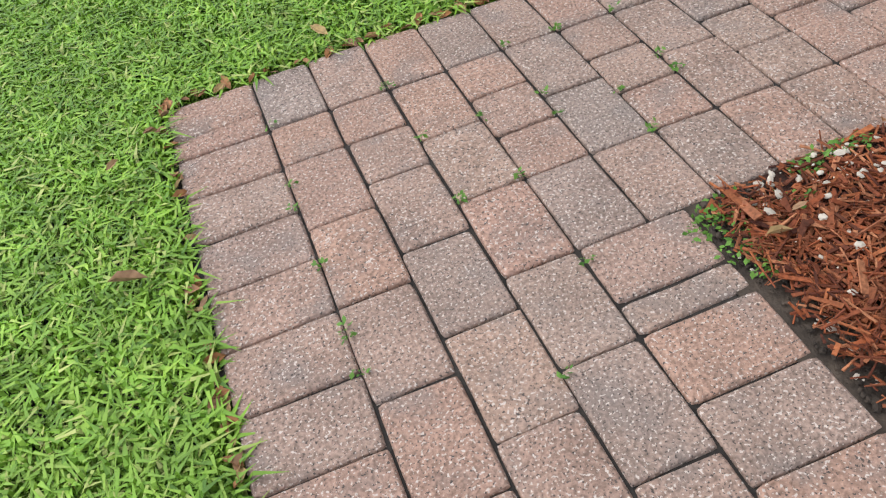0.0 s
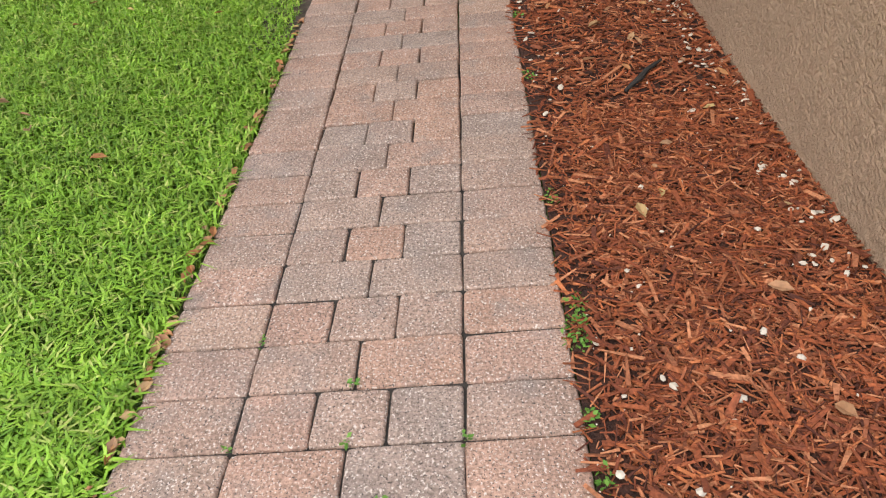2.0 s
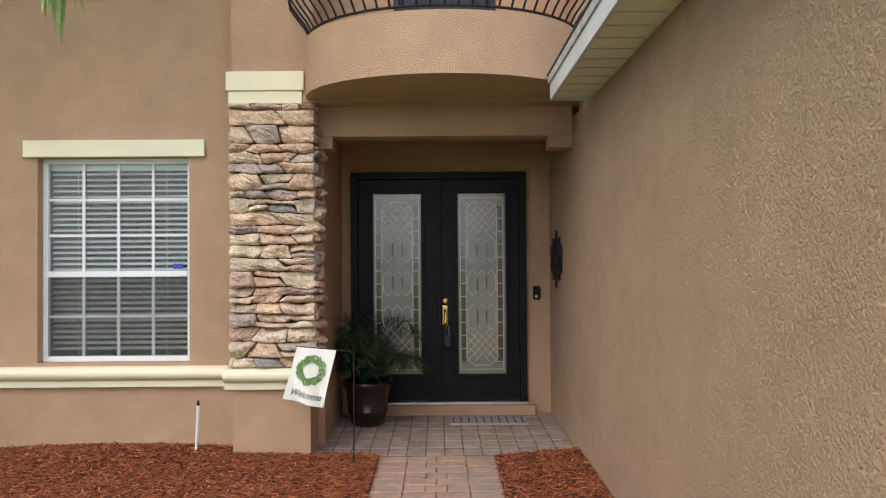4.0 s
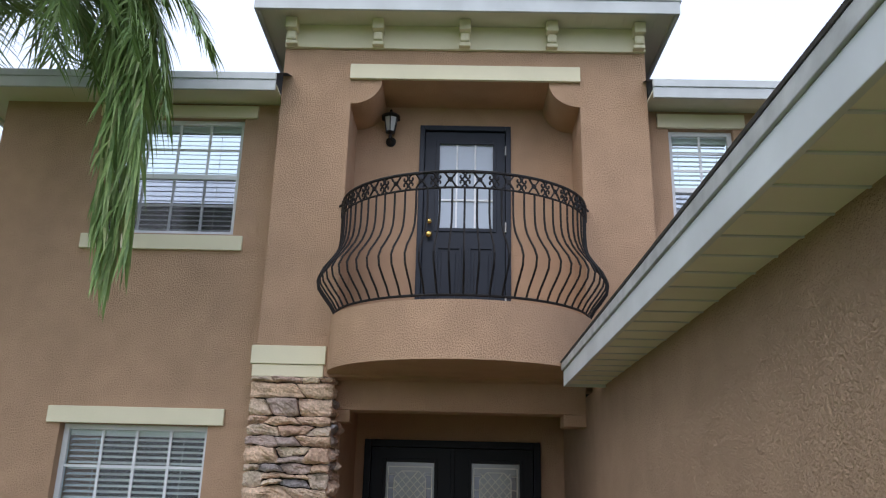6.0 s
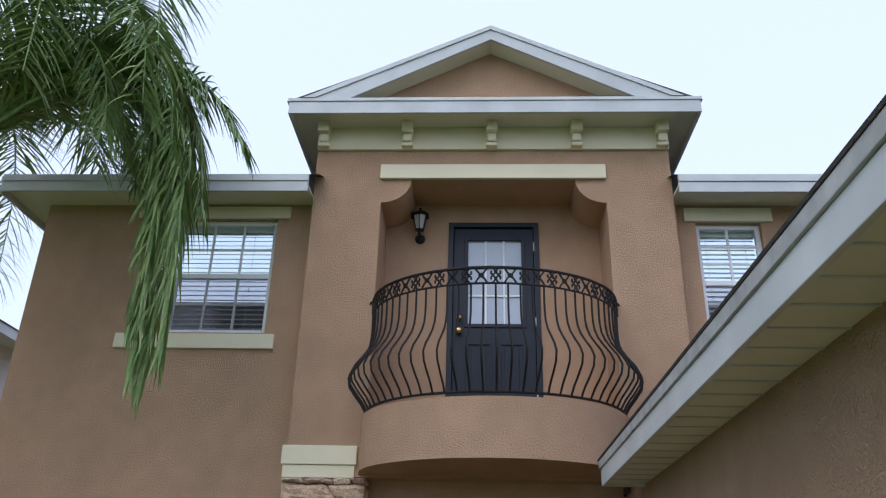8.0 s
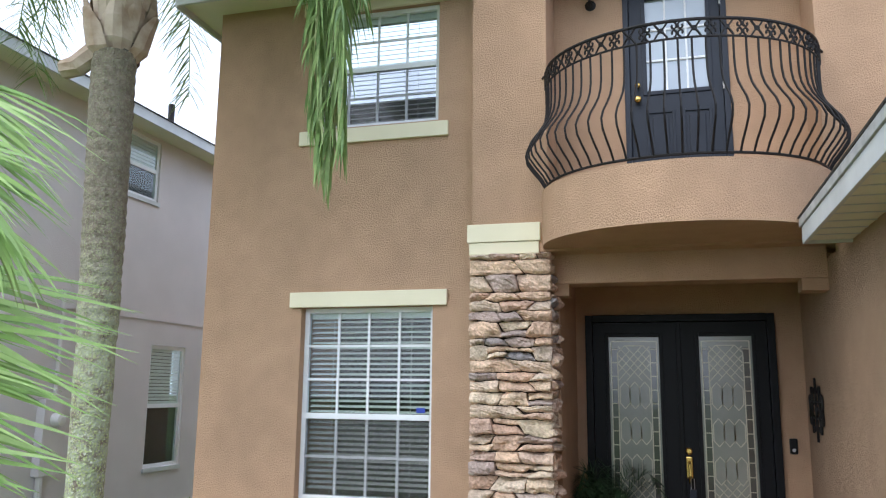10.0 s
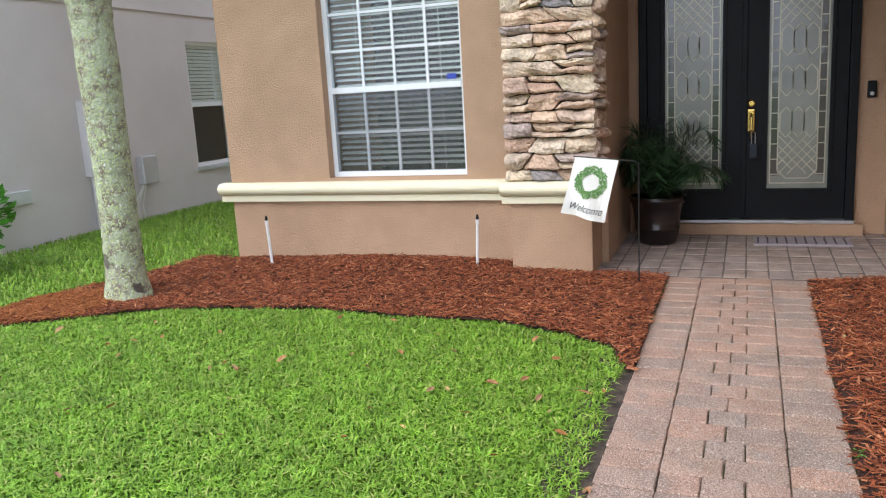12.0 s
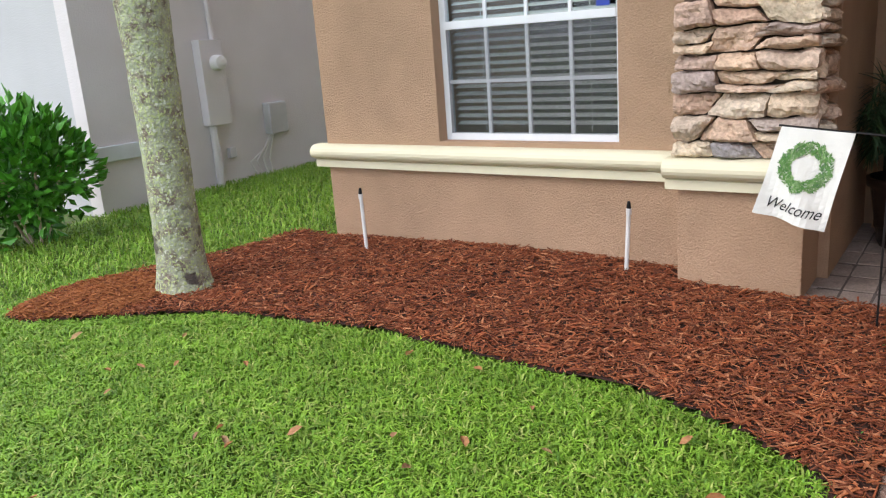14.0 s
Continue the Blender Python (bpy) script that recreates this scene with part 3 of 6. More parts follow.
for s, nm in ((1, "rake_left"), (-1, "rake_right")):
    ye, yc = (3.23 if s > 0 else -0.69), 1.285
    yi, yo = (2.64, 3.06) if s > 0 else (-0.085, -0.505)
    pr = [(yi, 6.454), (yo - s * 0.08, 6.454), (yc, 7.262), (yc, 7.147)]
    part(nm, prism_x(bmesh.new(), pr, FX - 0.006, FX + 0.025), M_FASCIA, eave)
    pr = [(yo - s * 0.078, 6.455), (yo + s * 0.03, 6.455), (yc, 7.312), (yc, 7.264)]
    part("rake_drip_edge", prism_x(bmesh.new(), pr, FX - 0.02, FX + 0.025), M_CLEAN_DRIP, eave)
    pr2 = [(yi, 6.475), (yc, 7.154), (yc, 7.17), (yi, 6.491)]
    part("rake_soffit", prism_x(bmesh.new(), pr2, FX + 0.026, 7.5), M_SOFFIT, eave)
    bm = bmesh.new()
    prism_x(bm, [(ye + s * 0.02, 6.42), (yc, 7.283), (yc, 7.302), (ye + s * 0.03, 6.44)], FX + 0.026, 10.5)
    part("roof_slope", bm, M_SHINGLE, eave, "dark shingle slope")
for k in range(26):
    y0 = -0.66 + k * 0.1485
    part("soffit_groove", bx(FX + 0.03, TX, y0 - 0.004, y0 + 0.004, 6.331, 6.3345), M_SOFFIT, eave)
br = thing("eave_bracket", (TX - 0.06, 2.92, 6.2), "small stepped cream bracket under the eave", "bracket", "", "eave brackets")
part("block", bx(TX - 0.17, TX - 0.036, 2.92 - 0.055, 2.92 + 0.055, 6.22, 6.332, bev=0.008), M_CREAM, br)
part("foot", bx(TX - 0.12, TX - 0.036, 2.92 - 0.045, 2.92 + 0.045, 6.13, 6.218, bev=0.02), M_CREAM, br)
part("toe", bx(TX - 0.10, TX - 0.036, 2.92 - 0.055, 2.92 + 0.055, 6.09, 6.128, bev=0.01), M_CREAM, br)
for k in range(1, 5):
    copy_thing(br, Matrix.Translation((TX - 0.06, 2.92 - k * 0.8225, 6.2)))

# garage eave
EZ, EY = 2.822, 0.5
eave = thing("eave_garage", (4.5, EY, EZ), "weathered white fascia and vented soffit of the garage", "eave", "structure")
part("fascia", bx(1.75, 6.95, EY - 0.025, EY, EZ, EZ + 0.118, bev=0.004), M_FASCIA, eave)
part("fascia_end", bx(6.925, 6.95, GY, EY - 0.025, EZ, EZ + 0.118), M_FASCIA, eave)
part("drip_edge", bx(1.73, 6.97, EY - 0.02, EY + 0.012, EZ + 0.12, EZ + 0.178, bev=0.004), M_DRIP, eave, "stained grey metal drip edge")
for k in range(24):
    x0 = 1.75 + k * 0.2157
    part("soffit_seam", bx(x0 - 0.006, x0 + 0.006, GY, EY - 0.025, EZ + 0.014, EZ + 0.0195), M_FASCIA, eave)
    part("soffit_panel", bx(x0 + 0.003, x0 + 0.2127, GY, EY - 0.025, EZ + 0.02, EZ + 0.03), M_SOFFIT, eave)
bm = bmesh.new()
prism_x(bm, [(EY + 0.016, EZ + 0.179), (-3.0, EZ + 0.179 + 3.52 * 0.42), (-3.0, EZ + 0.19 + 3.52 * 0.42), (EY + 0.02, EZ + 0.189)], 1.7, 6.97)
prism_x(bm, [(0.15, EZ + 0.25), (-3.0, EZ + 0.115 + 3.52 * 0.42), (-3.0, EZ + 0.15 + 3.52 * 0.42), (0.15, EZ + 0.30)], 6.97, 7.63)
solid("roof_garage", bm, M_SHINGLE, "dark shingle roof of the garage wing", "roof")
solid("gable_garage", bx(2.3, 7.6, -3.2, GY - 0.02, 2.86, 2.95), M_STUCCO, "top plate of the garage wall", "wall")


# ---- windows ----
def window(name, x, y0, y1, z0, z1, cols, rows_up, rows_low, label, meet=0.5, blinds=True, tilt=35, dirn=1):
    """A sash window in a wall across x, whose outside looks to -x."""
    w = thing(name, (x, (y0 + y1) / 2, z0), label, "window", "structure")
    t = 0.045
    bm = bmesh.new()
    for a in ((x, x + 0.05, y0, y0 + t, z0, z1), (x, x + 0.05, y1 - t, y1, z0, z1), (x, x + 0.05, y0 + t, y1 - t, z1 - t, z1), (x, x + 0.06, y0 + t, y1 - t, z0, z0 + t)):
        box(bm, *a, bev=0.004)
    part("window_frame", bm, M_WHITE, w)
    zm = z0 + (z1 - z0) * meet
    part("meeting_rail", bx(x - 0.006, x + 0.045, y0 + t, y1 - t, zm - 0.025, zm + 0.025, bev=0.004), M_WHITE, w)
    for za, zb, rw in ((z0 + t, zm - 0.025, rows_low), (zm + 0.025, z1 - t, rows_up)):
        for c in range(1, cols):
            yy = y0 + t + (y1 - y0 - 2 * t) * c / cols
            part("muntin", bx(x + 0.012, x + 0.028, yy - 0.011, yy + 0.011, za, zb), M_WHITE, w)
        for r in range(1, rw):
            zz = za + (zb - za) * r / rw
            part("muntin", bx(x + 0.010, x + 0.026, y0 + t, y1 - t, zz - 0.011, zz + 0.011), M_WHITE, w)
        p = part("pane", bx(x + 0.03, x + 0.034, y0 + t, y1 - t, za, zb), M_GLASS if za > z0 + 0.2 else M_SCREEN, w)
        p.visible_shadow = False
    sc = part("insect_screen", bx(x - 0.004, x - 0.001, y0 + t, y1 - t, z0 + t, zm - 0.026), M_MESH, w, "grey insect screen")
    sc.visible_shadow = False
    if blinds:
        b = thing("window_blind", (x + 0.1, (y0 + y1) / 2, z1), "white slatted blind half open behind the glass", "blind", "", "window blinds")
        part("head_rail", bx(x + 0.08, x + 0.13, y0 + 0.03, y1 - 0.03, z1 - 0.09, z1 - 0.03), M_BLIND, b)
        n = int((z1 - z0 - 0.16) / 0.048)
        bm = bmesh.new()
        box(bm, -0.024, 0.024, y0 + 0.04, y1 - 0.04, -0.0015, 0.0015)
        me = mesh_of("slat", bm, M_BLIND)
        for k in range(n):
            o = new("slat", me)
            o.parent = b
            o.matrix_basis = Matrix.Translation(-b.location) @ pose(x + 0.105, 0, z1 - 0.12 - k * 0.048, 0, -tilt, 0)
        for q in (0.2, 0.8):
            part("cord", bx(x + 0.103, x + 0.106, y0 + (y1 - y0) * q - 0.002, y0 + (y1 - y0) * q + 0.002, z0 + 0.05, z1 - 0.05), M_BLIND, b)
    return w


w1 = window("window_1", WX + 0.09, 3.392, 4.655, 0.84, 2.55, 4, 3, 2, "white sash window with muntins and blinds, ground floor", 0.43, True, 22)
part("sticker", bx(WX + 0.085, WX + 0.088, 3.475, 3.555, 1.615, 1.66), M_BLUE, w1, "small blue security sticker")
window("window_2", WX + 0.06, 3.36, 4.62, 4.26, 5.43, 4, 2, 2, "white sash window with muntins and blinds, upper floor", 0.5, True, 30)
window("window_3", WX + 0.06, -1.28, -0.665, 4.2, 5.4, 2, 3, 3, "narrow white sash window with blinds, upper floor", 0.5, True, 40)


# ---- front door ----
def strip(bm, pts, w, x0, x1):
    """Flat bars along a line of (y, z) points."""
    for (ya, za), (yb, zb) in zip(pts, pts[1:]):
        d = Vector((yb - ya, zb - za))
        if d.length < 1e-6:
            continue
        n = Vector((-d.y, d.x)).normalized() * w / 2
        prism_x(bm, [(ya + n.x, za + n.y), (yb + n.x, zb + n.y), (yb - n.x, zb - n.y), (ya - n.x, za - n.y)], x0, x1)
    return bm


solid("door_threshold", bx(9.16, DX + 0.03, 0.36, 2.24, 0.10, 0.225, bev=0.006), M_STUCCO, "tan stucco step below the front door", "step")
fd = thing("front_door", (DX, 1.31, 0.25), "black double front door with leaded glass lights", "door", "structure")
bm = bmesh.new()
for a in ((DX - 0.02, DX + 0.1, 0.43, 0.50, 0.25, 2.57), (DX - 0.02, DX + 0.1, 2.135, 2.205, 0.25, 2.57), (DX - 0.02, DX + 0.1, 0.50, 2.135, 2.50, 2.57)):
    box(bm, *a, bev=0.006)
part("door_frame", bm, M_BLACK, fd)
part("sill", bx(DX - 0.06, DX + 0.1, 0.43, 2.2, 0.226, 0.252, bev=0.004), M_ALU, fd, "pale aluminium sill")
for nm, y0, y1, g0, g1 in (("leaf_left", 1.318, 2.13, 1.484, 1.993), ("leaf_right", 0.505, 1.312, 0.629, 1.133)):
    zb, zt = 0.515, 2.366
    leaf = part(nm, wall_bm(DX + 0.02, DX + 0.065, y0, y1, 0.262, 2.495, [(g0, g1, zb, zt)]), M_BLACK, fd)
    bm = bmesh.new()
    for a in ((g0 - 0.025, g0 + 0.012, zb - 0.025, zt + 0.025), (g1 - 0.012, g1 + 0.025, zb - 0.025, zt + 0.025)):
        box(bm, DX + 0.008, DX + 0.024, a[0], a[1], a[2], a[3], 0.005)
    for a in ((zb - 0.025, zb + 0.012), (zt - 0.012, zt + 0.025)):
        box(bm, DX + 0.008, DX + 0.024, g0 + 0.012, g1 - 0.012, a[0], a[1], 0.005)
    part("glazing_bead", bm, M_BLACK, leaf)
    part("glass", bx(DX + 0.038, DX + 0.046, g0, g1, zb, zt), M_FROST, leaf, "textured leaded glass, reflected and room light painted as grey")
    cy, hw = (g0 + g1) / 2, (g1 - g0) / 2
    part("clear_border", bx(DX + 0.034, DX + 0.0375, cy - hw * 0.86, cy - hw * 0.62, zb + 0.12, zt - 0.12), M_FROST2, leaf)
    part("clear_border", bx(DX + 0.034, DX + 0.0375, cy + hw * 0.62, cy + hw * 0.86, zb + 0.12, zt - 0.12), M_FROST2, leaf)
    bm = bmesh.new()
    X0, X1 = DX + 0.029, DX + 0.038
    for f in (0.86, 0.62):
        e = hw * (1 - f) if f > 0.8 else hw * (1 - f) * 0.8
        ch = 0.07 if f < 0.8 else 0.0
        a, b, c, d = cy - hw * f, cy + hw * f, zb + e + 0.02, zt - e - 0.02
        strip(bm, [(a + ch, c), (b - ch, c), (b, c + ch), (b, d - ch), (b - ch, d), (a + ch, d), (a, d - ch), (a, c + ch), (a + ch, c)], 0.010, X0, X1)
    for k in range(1, 14):
        zz = zb + (zt - zb) * k / 14
        for sg in (-1, 1):
            strip(bm, [(cy + sg * hw * 0.62, zz), (cy + sg * hw * 0.86, zz)], 0.008, X0, X1)
    # lattice of diamonds at top and bottom and long ogee bars
    for zc in (zt - 0.27, zb + 0.30):
        for i in range(-2, 3):
            o = i * 0.085
            for sg in (-1, 1):
                pts = []
                for k in range(9):
                    yy = -0.15 + 0.3 * k / 8
                    zz2 = sg * yy * 1.1 + o
                    if abs(zz2) < 0.17:
                        pts.append((cy + yy, zc + zz2))
                if len(pts) > 1:
                    strip(bm, [pts[0], pts[-1]], 0.009, X0, X1)
    for zc in (zb + 0.58, zb + 0.93, zb + 1.27):
        for i in (-1, 0, 1):
            c0 = cy + i * 0.095
            strip(bm, [(c0, zc - 0.13), (c0 + 0.047, zc - 0.075), (c0 + 0.047, zc + 0.075), (c0, zc + 0.13), (c0 - 0.047, zc + 0.075), (c0 - 0.047, zc - 0.075), (c0, zc - 0.13)], 0.009, X0, X1)
    part("lead_came", bm, M_CAME, leaf, "thin brass leading")
kn = part("handle_set", bx(DX - 0.01, DX + 0.02, 1.225, 1.285, 1.02, 1.22, bev=0.012), M_BRASS, fd, "polished brass handle set")
part("grip", tube(bmesh.new(), [(DX, 1.255, 1.18), (DX - 0.05, 1.255, 1.15), (DX - 0.055, 1.255, 1.05), (DX - 0.01, 1.255, 0.98)], 0.012, 10), M_BRASS, kn)
part("deadbolt", lathe(bmesh.new(), 0, 0, [(0.03, 0), (0.032, 0.012), (0.02, 0.02)], 20), M_BRASS, kn).matrix_basis = pose(DX + 0.018, 1.255, 1.27, 0, -90, 0)
part("astragal", bx(DX - 0.004, DX + 0.02, 1.29, 1.335, 0.262, 2.495, bev=0.005), M_BLACK, fd)
lock = thing("key_box", (DX - 0.03, 1.235, 0.95), "dark blue key lockbox hanging from the brass handle", "lockbox")
part("shackle", tube(bmesh.new(), [(DX - 0.045, 1.22, 0.92), (DX - 0.045, 1.22, 1.02), (DX - 0.045, 1.25, 1.03), (DX - 0.045, 1.25, 0.92)], 0.004, 6), M_ALU, lock)
part("body", bx(DX - 0.065, DX - 0.025, 1.20, 1.265, 0.80, 0.925, bev=0.01), M_NAVY, lock)
bell = thing("door_bell", (DX, 0.33, 1.35), "small black video doorbell beside the door", "doorbell")
part("body", bx(DX - 0.0, DX + 0.03, 0.295, 0.365, 1.27, 1.41, bev=0.012), M_BLACK, bell)
part("button", lathe(bmesh.new(), 0, 0, [(0.016, 0), (0.014, 0.006)], 16), M_METER, bell).matrix_basis = pose(DX - 0.0, 0.33, 1.305, 0, -90, 0)

# ---- balcony ----
CY, HW, SAG = 1.26, 1.115, 0.89


def bal(a, off=0.0):
    """A point on the balcony's rim: a from 0 (left end) to pi (right end)."""
    return TX - (SAG + off) * math.sin(a), CY + (HW + off) * math.cos(a)


def bal_slab(z0, z1, off):
    bm = bmesh.new()
    n = 40
    lo = [bm.verts.new((*bal(math.pi * k / n, off), z0)) for k in range(n + 1)]
    hi = [bm.verts.new((*bal(math.pi * k / n, off), z1)) for k in range(n + 1)]
    for k in range(n):
        bm.faces.new((lo[k], lo[k + 1], hi[k + 1], hi[k]))
    bm.faces.new(hi)
    bm.faces.new(lo)
    bm.faces.new((lo[0], hi[0], hi[n], lo[n]))
    return bm


solid("balcony_slab", bal_slab(2.98, 3.43, 0.0), M_STUCCO, "curved tan stucco balcony over the entry", "balcony", smooth=False)
rail = thing("balcony_railing", (6.8, CY, 3.43), "curved black wrought iron railing with bellied bars", "railing")
NB = 32
A0, A1 = 0.10, math.pi - 0.10
RZ0, RZ1 = 3.47, 4.48


def rail_off(z):
    u = (z - RZ0) / (RZ1 - RZ0)
    return -0.065 + 0.19 * math.exp(-((u - 0.27) / 0.2) ** 2) + 0.02 * u


def hoop(z, r):
    return tube(bmesh.new(), [(*bal(A0 + (A1 - A0) * k / 48, rail_off(z)), z) for k in range(49)], r, 6)


part("top_rail", hoop(RZ1, 0.013), M_IRON, rail)
part("band_rail", hoop(RZ1 - 0.135, 0.009), M_IRON, rail)
part("foot_rail", hoop(RZ0, 0.011), M_IRON, rail)
for k in range(NB + 1):
    a = A0 + (A1 - A0) * k / NB
    pts = []
    for j in range(13):
        z = RZ0 + (RZ1 - 0.135 - RZ0) * j / 12
        pts.append((*bal(a, rail_off(z)), z))
    part("baluster", tube(bmesh.new(), pts, 0.0088 if k not in (0, NB) else 0.014, 5), M_IRON, rail)
for a in (A0, A1):
    part("post", tube(bmesh.new(), [(*bal(a, rail_off(RZ1)), RZ1 - 0.14), (*bal(a, rail_off(RZ1)), RZ1 + 0.02)], 0.018, 8), M_IRON, rail)
    part("end_arm", tube(bmesh.new(), [(*bal(a, rail_off(RZ1)), RZ1), (TX + 0.0, bal(a, 0)[1], RZ1)], 0.011, 6), M_IRON, rail)
NS = 27
for k in range(NS):
    a = A0 + (A1 - A0) * (k + 0.5) / NS
    c = Vector((*bal(a, rail_off(RZ1)), RZ1 - 0.068))
    tdir = Vector((-SAG * math.cos(a), -HW * math.sin(a), 0)).normalized()
    bm = bmesh.new()
    if k % 2:
        # a pair of curled C scrolls, back to back
        for sg in (-1, 1):
            for up in (-1, 1):
                pts = []
                for j in range(14):
                    th = math.pi * 0.5 + j / 13 * math.pi * 1.75
                    r = 0.034 - 0.022 * j / 13
                    pts.append(c + tdir * sg * (0.026 + r * math.cos(th) * 0.75) + Vector((0, 0, up * (-0.003 + 0.03 + r * math.sin(th) * 0.95))))
                tube(bm, pts, 0.0085, 4)
    else:
        # a cross with curled ends
        for sg in (-1, 1):
            tube(bm, [c + tdir * (0.046 * q) + Vector((0, 0, sg * 0.060 * math.copysign(abs(q) ** 1.3, q))) for q in (-1, -0.6, -0.25, 0, 0.25, 0.6, 1)], 0.0085, 4)
        tube(bm, [c + tdir * (0.016 * math.cos(t)) + Vector((0, 0, 0.016 * math.sin(t))) for t in [math.pi * 2 * q / 8 for q in range(9)]], 0.0075, 4)
    part("scroll", bm, M_IRON, rail)

bd = thing("balcony_door", (BX, 1.25, 3.43), "slate blue balcony door with a nine-light window", "door", "structure")
bm = bmesh.new()
for a in ((0.797, 0.848, 3.43, 5.572), (1.650, 1.701, 3.43, 5.572), (0.848, 1.650, 5.522, 5.572)):
    box(bm, BX - 0.02, BX + 0.08, *a, 0.006)
part("door_frame", bm, M_NAVY, bd)
lf = part("leaf", wall_bm(BX + 0.02, BX + 0.06, 0.853, 1.645, 3.445, 5.517, [(0.965, 1.508, 4.49, 5.39)]), M_NAVY, bd)
bm = bmesh.new()
for a in ((0.935, 0.972, 4.46, 5.42), (1.501, 1.538, 4.46, 5.42), (0.972, 1.501, 4.46, 4.497), (0.972, 1.501, 5.383, 5.42)):
    box(bm, BX + 0.006, BX + 0.026, *a, 0.005)
part("glazing_bead", bm, M_NAVY, lf)
for y0, y1 in ((0.955, 1.205), (1.268, 1.518)):
    bm = bmesh.new()
    for a in ((y0, y0 + 0.025, 3.66, 4.31), (y1 - 0.025, y1, 3.66, 4.31), (y0 + 0.025, y1 - 0.025, 3.66, 3.685), (y0 + 0.025, y1 - 0.025, 4.285, 4.31)):
        box(bm, BX + 0.006, BX + 0.024, *a, 0.004)
    box(bm, BX + 0.01, BX + 0.024, y0 + 0.055, y1 - 0.055, 3.715, 4.255, 0.008)
    part("panel", bm, M_NAVY, lf)
bm = bmesh.new()
for y in (1.146, 1.327):
    box(bm, BX + 0.022, BX + 0.05, y - 0.009, y + 0.009, 4.49, 5.39)
for z in (4.79, 5.09):
    box(bm, BX + 0.023, BX + 0.049, 0.965, 1.508, z - 0.009, z + 0.009)
part("muntin", bm, M_WHITE, lf, "white glazing bars")
# the pale blue base colour paints in the sky's reflection
part("glass", bx(BX + 0.04, BX + 0.046, 0.965, 1.508, 4.49, 5.39), mat("painted_sky_glass", (0.42, 0.48, 0.56), 0.06, 0.03, 3, spec=1.0), lf, "glass with the sky's reflection painted in as pale blue")
for z, r in ((4.415, 0.032), (4.545, 0.026)):
    part("knob", lathe(bmesh.new(), 0, 0, [(0.5 * r, 0), (0.5 * r, 0.03), (r, 0.045), (r, 0.065), (0.6 * r, 0.078)], 18), M_BRASS, lf, "brass knob", smooth=True).matrix_basis = pose(BX + 0.02, 1.585, z, 0, -90, 0)
for z in (3.75, 4.5, 5.3):
    part("hinge", tube(bmesh.new(), [(BX - 0.024, 0.85, z - 0.05), (BX - 0.024, 0.85, z + 0.05)], 0.008, 8), M_METER, lf, "grey metal hinge")
# added backing, its black stands in for the unlit room
solid("balcony_door_blackout", bx(BX + 0.2, BX + 0.25, 0.5, 2.0, 3.4, 5.75), M_DARK, "added near-black wall for the unlit room behind the balcony door", "wall")

LY, LX = 1.99, BX - 0.12
lamp = thing("wall_lantern", (BX, LY, 5.42), "dark bronze wall lantern with frosted glass", "lantern")
part("back_plate", lathe(bmesh.new(), 0, 0, [(0.05, 0), (0.052, 0.012), (0.03, 0.022), (0.02, 0.04)], 18), M_IRON, lamp).matrix_basis = pose(BX, LY, 5.385, 0, -90, 0)
part("arm", tube(bmesh.new(), [(BX - 0.02, LY, 5.385), (BX - 0.07, LY, 5.345), (LX - 0.01, LY, 5.37), (LX, LY, 5.43)], 0.013, 8), M_IRON, lamp)
part("finial", lathe(bmesh.new(), LX, LY, [(0.006, 5.375), (0.02, 5.395), (0.012, 5.415), (0.045, 5.43), (0.045, 5.44)], 12), M_IRON, lamp)
part("cage", lathe(bmesh.new(), LX, LY, [(0.034, 5.44), (0.042, 5.445), (0.068, 5.585), (0.066, 5.59)], 6), mat("frosted_lamp_glass", (0.42, 0.42, 0.4), 0.2, 0.1, 5), lamp, "frosted glass")
part("roof", lathe(bmesh.new(), LX, LY, [(0.105, 5.588), (0.1, 5.6), (0.07, 5.625), (0.03, 5.65), (0.012, 5.66), (0.016, 5.675), (0.004, 5.69)], 6), M_IRON, lamp)
for k in range(6):
    a = math.pi / 3 * k
    part("bar", tube(bmesh.new(), [(LX + 0.044 * math.cos(a), LY + 0.044 * math.sin(a), 5.44), (LX + 0.071 * math.cos(a), LY + 0.071 * math.sin(a), 5.59)], 0.0055, 4), M_IRON, lamp)

# ---- neighbour's house ----
NY, NX = 8.6, 7.72
nh = thing("neighbour_house", (9.5, NY, 0), "grey stucco two-storey house next door", "house")


def wall_y(y0, y1, x0, x1, z0, z1, holes):
    bm = wall_bm(0, y1 - y0, x0, x1, z0, z1, holes)
    for v in bm.verts:
        v.co = Vector((v.co.y, y0 + v.co.x, v.co.z))
    return bm


NW = [(11.1, 11.95, 0.68, 2.42), (10.2, 11.0, 4.5, 5.42)]
# shaded side wears the lightened grey, the sunlit front the darker one
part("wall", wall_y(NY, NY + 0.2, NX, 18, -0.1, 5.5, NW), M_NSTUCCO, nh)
part("wall_front", bx(NX, NX + 0.2, NY + 0.2, 16, -0.1, 5.5), M_NFRONT, nh, "grey stucco front, a darker copy of the side's")
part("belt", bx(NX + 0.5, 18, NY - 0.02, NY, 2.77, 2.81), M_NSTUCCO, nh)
part("sill_band", bx(NX - 0.04, NX + 0.48, NY - 0.04, NY + 0.1, 0.58, 0.73, bev=0.01), M_FASCIA, nh)
part("fascia", bx(NX - 0.45, 18, NY - 0.45, NY - 0.42, 5.42, 5.56), M_FASCIA, nh)
part("fascia_front", bx(NX - 0.45, NX - 0.42, NY - 0.42, 16, 5.42, 5.56), M_FASCIA, nh)
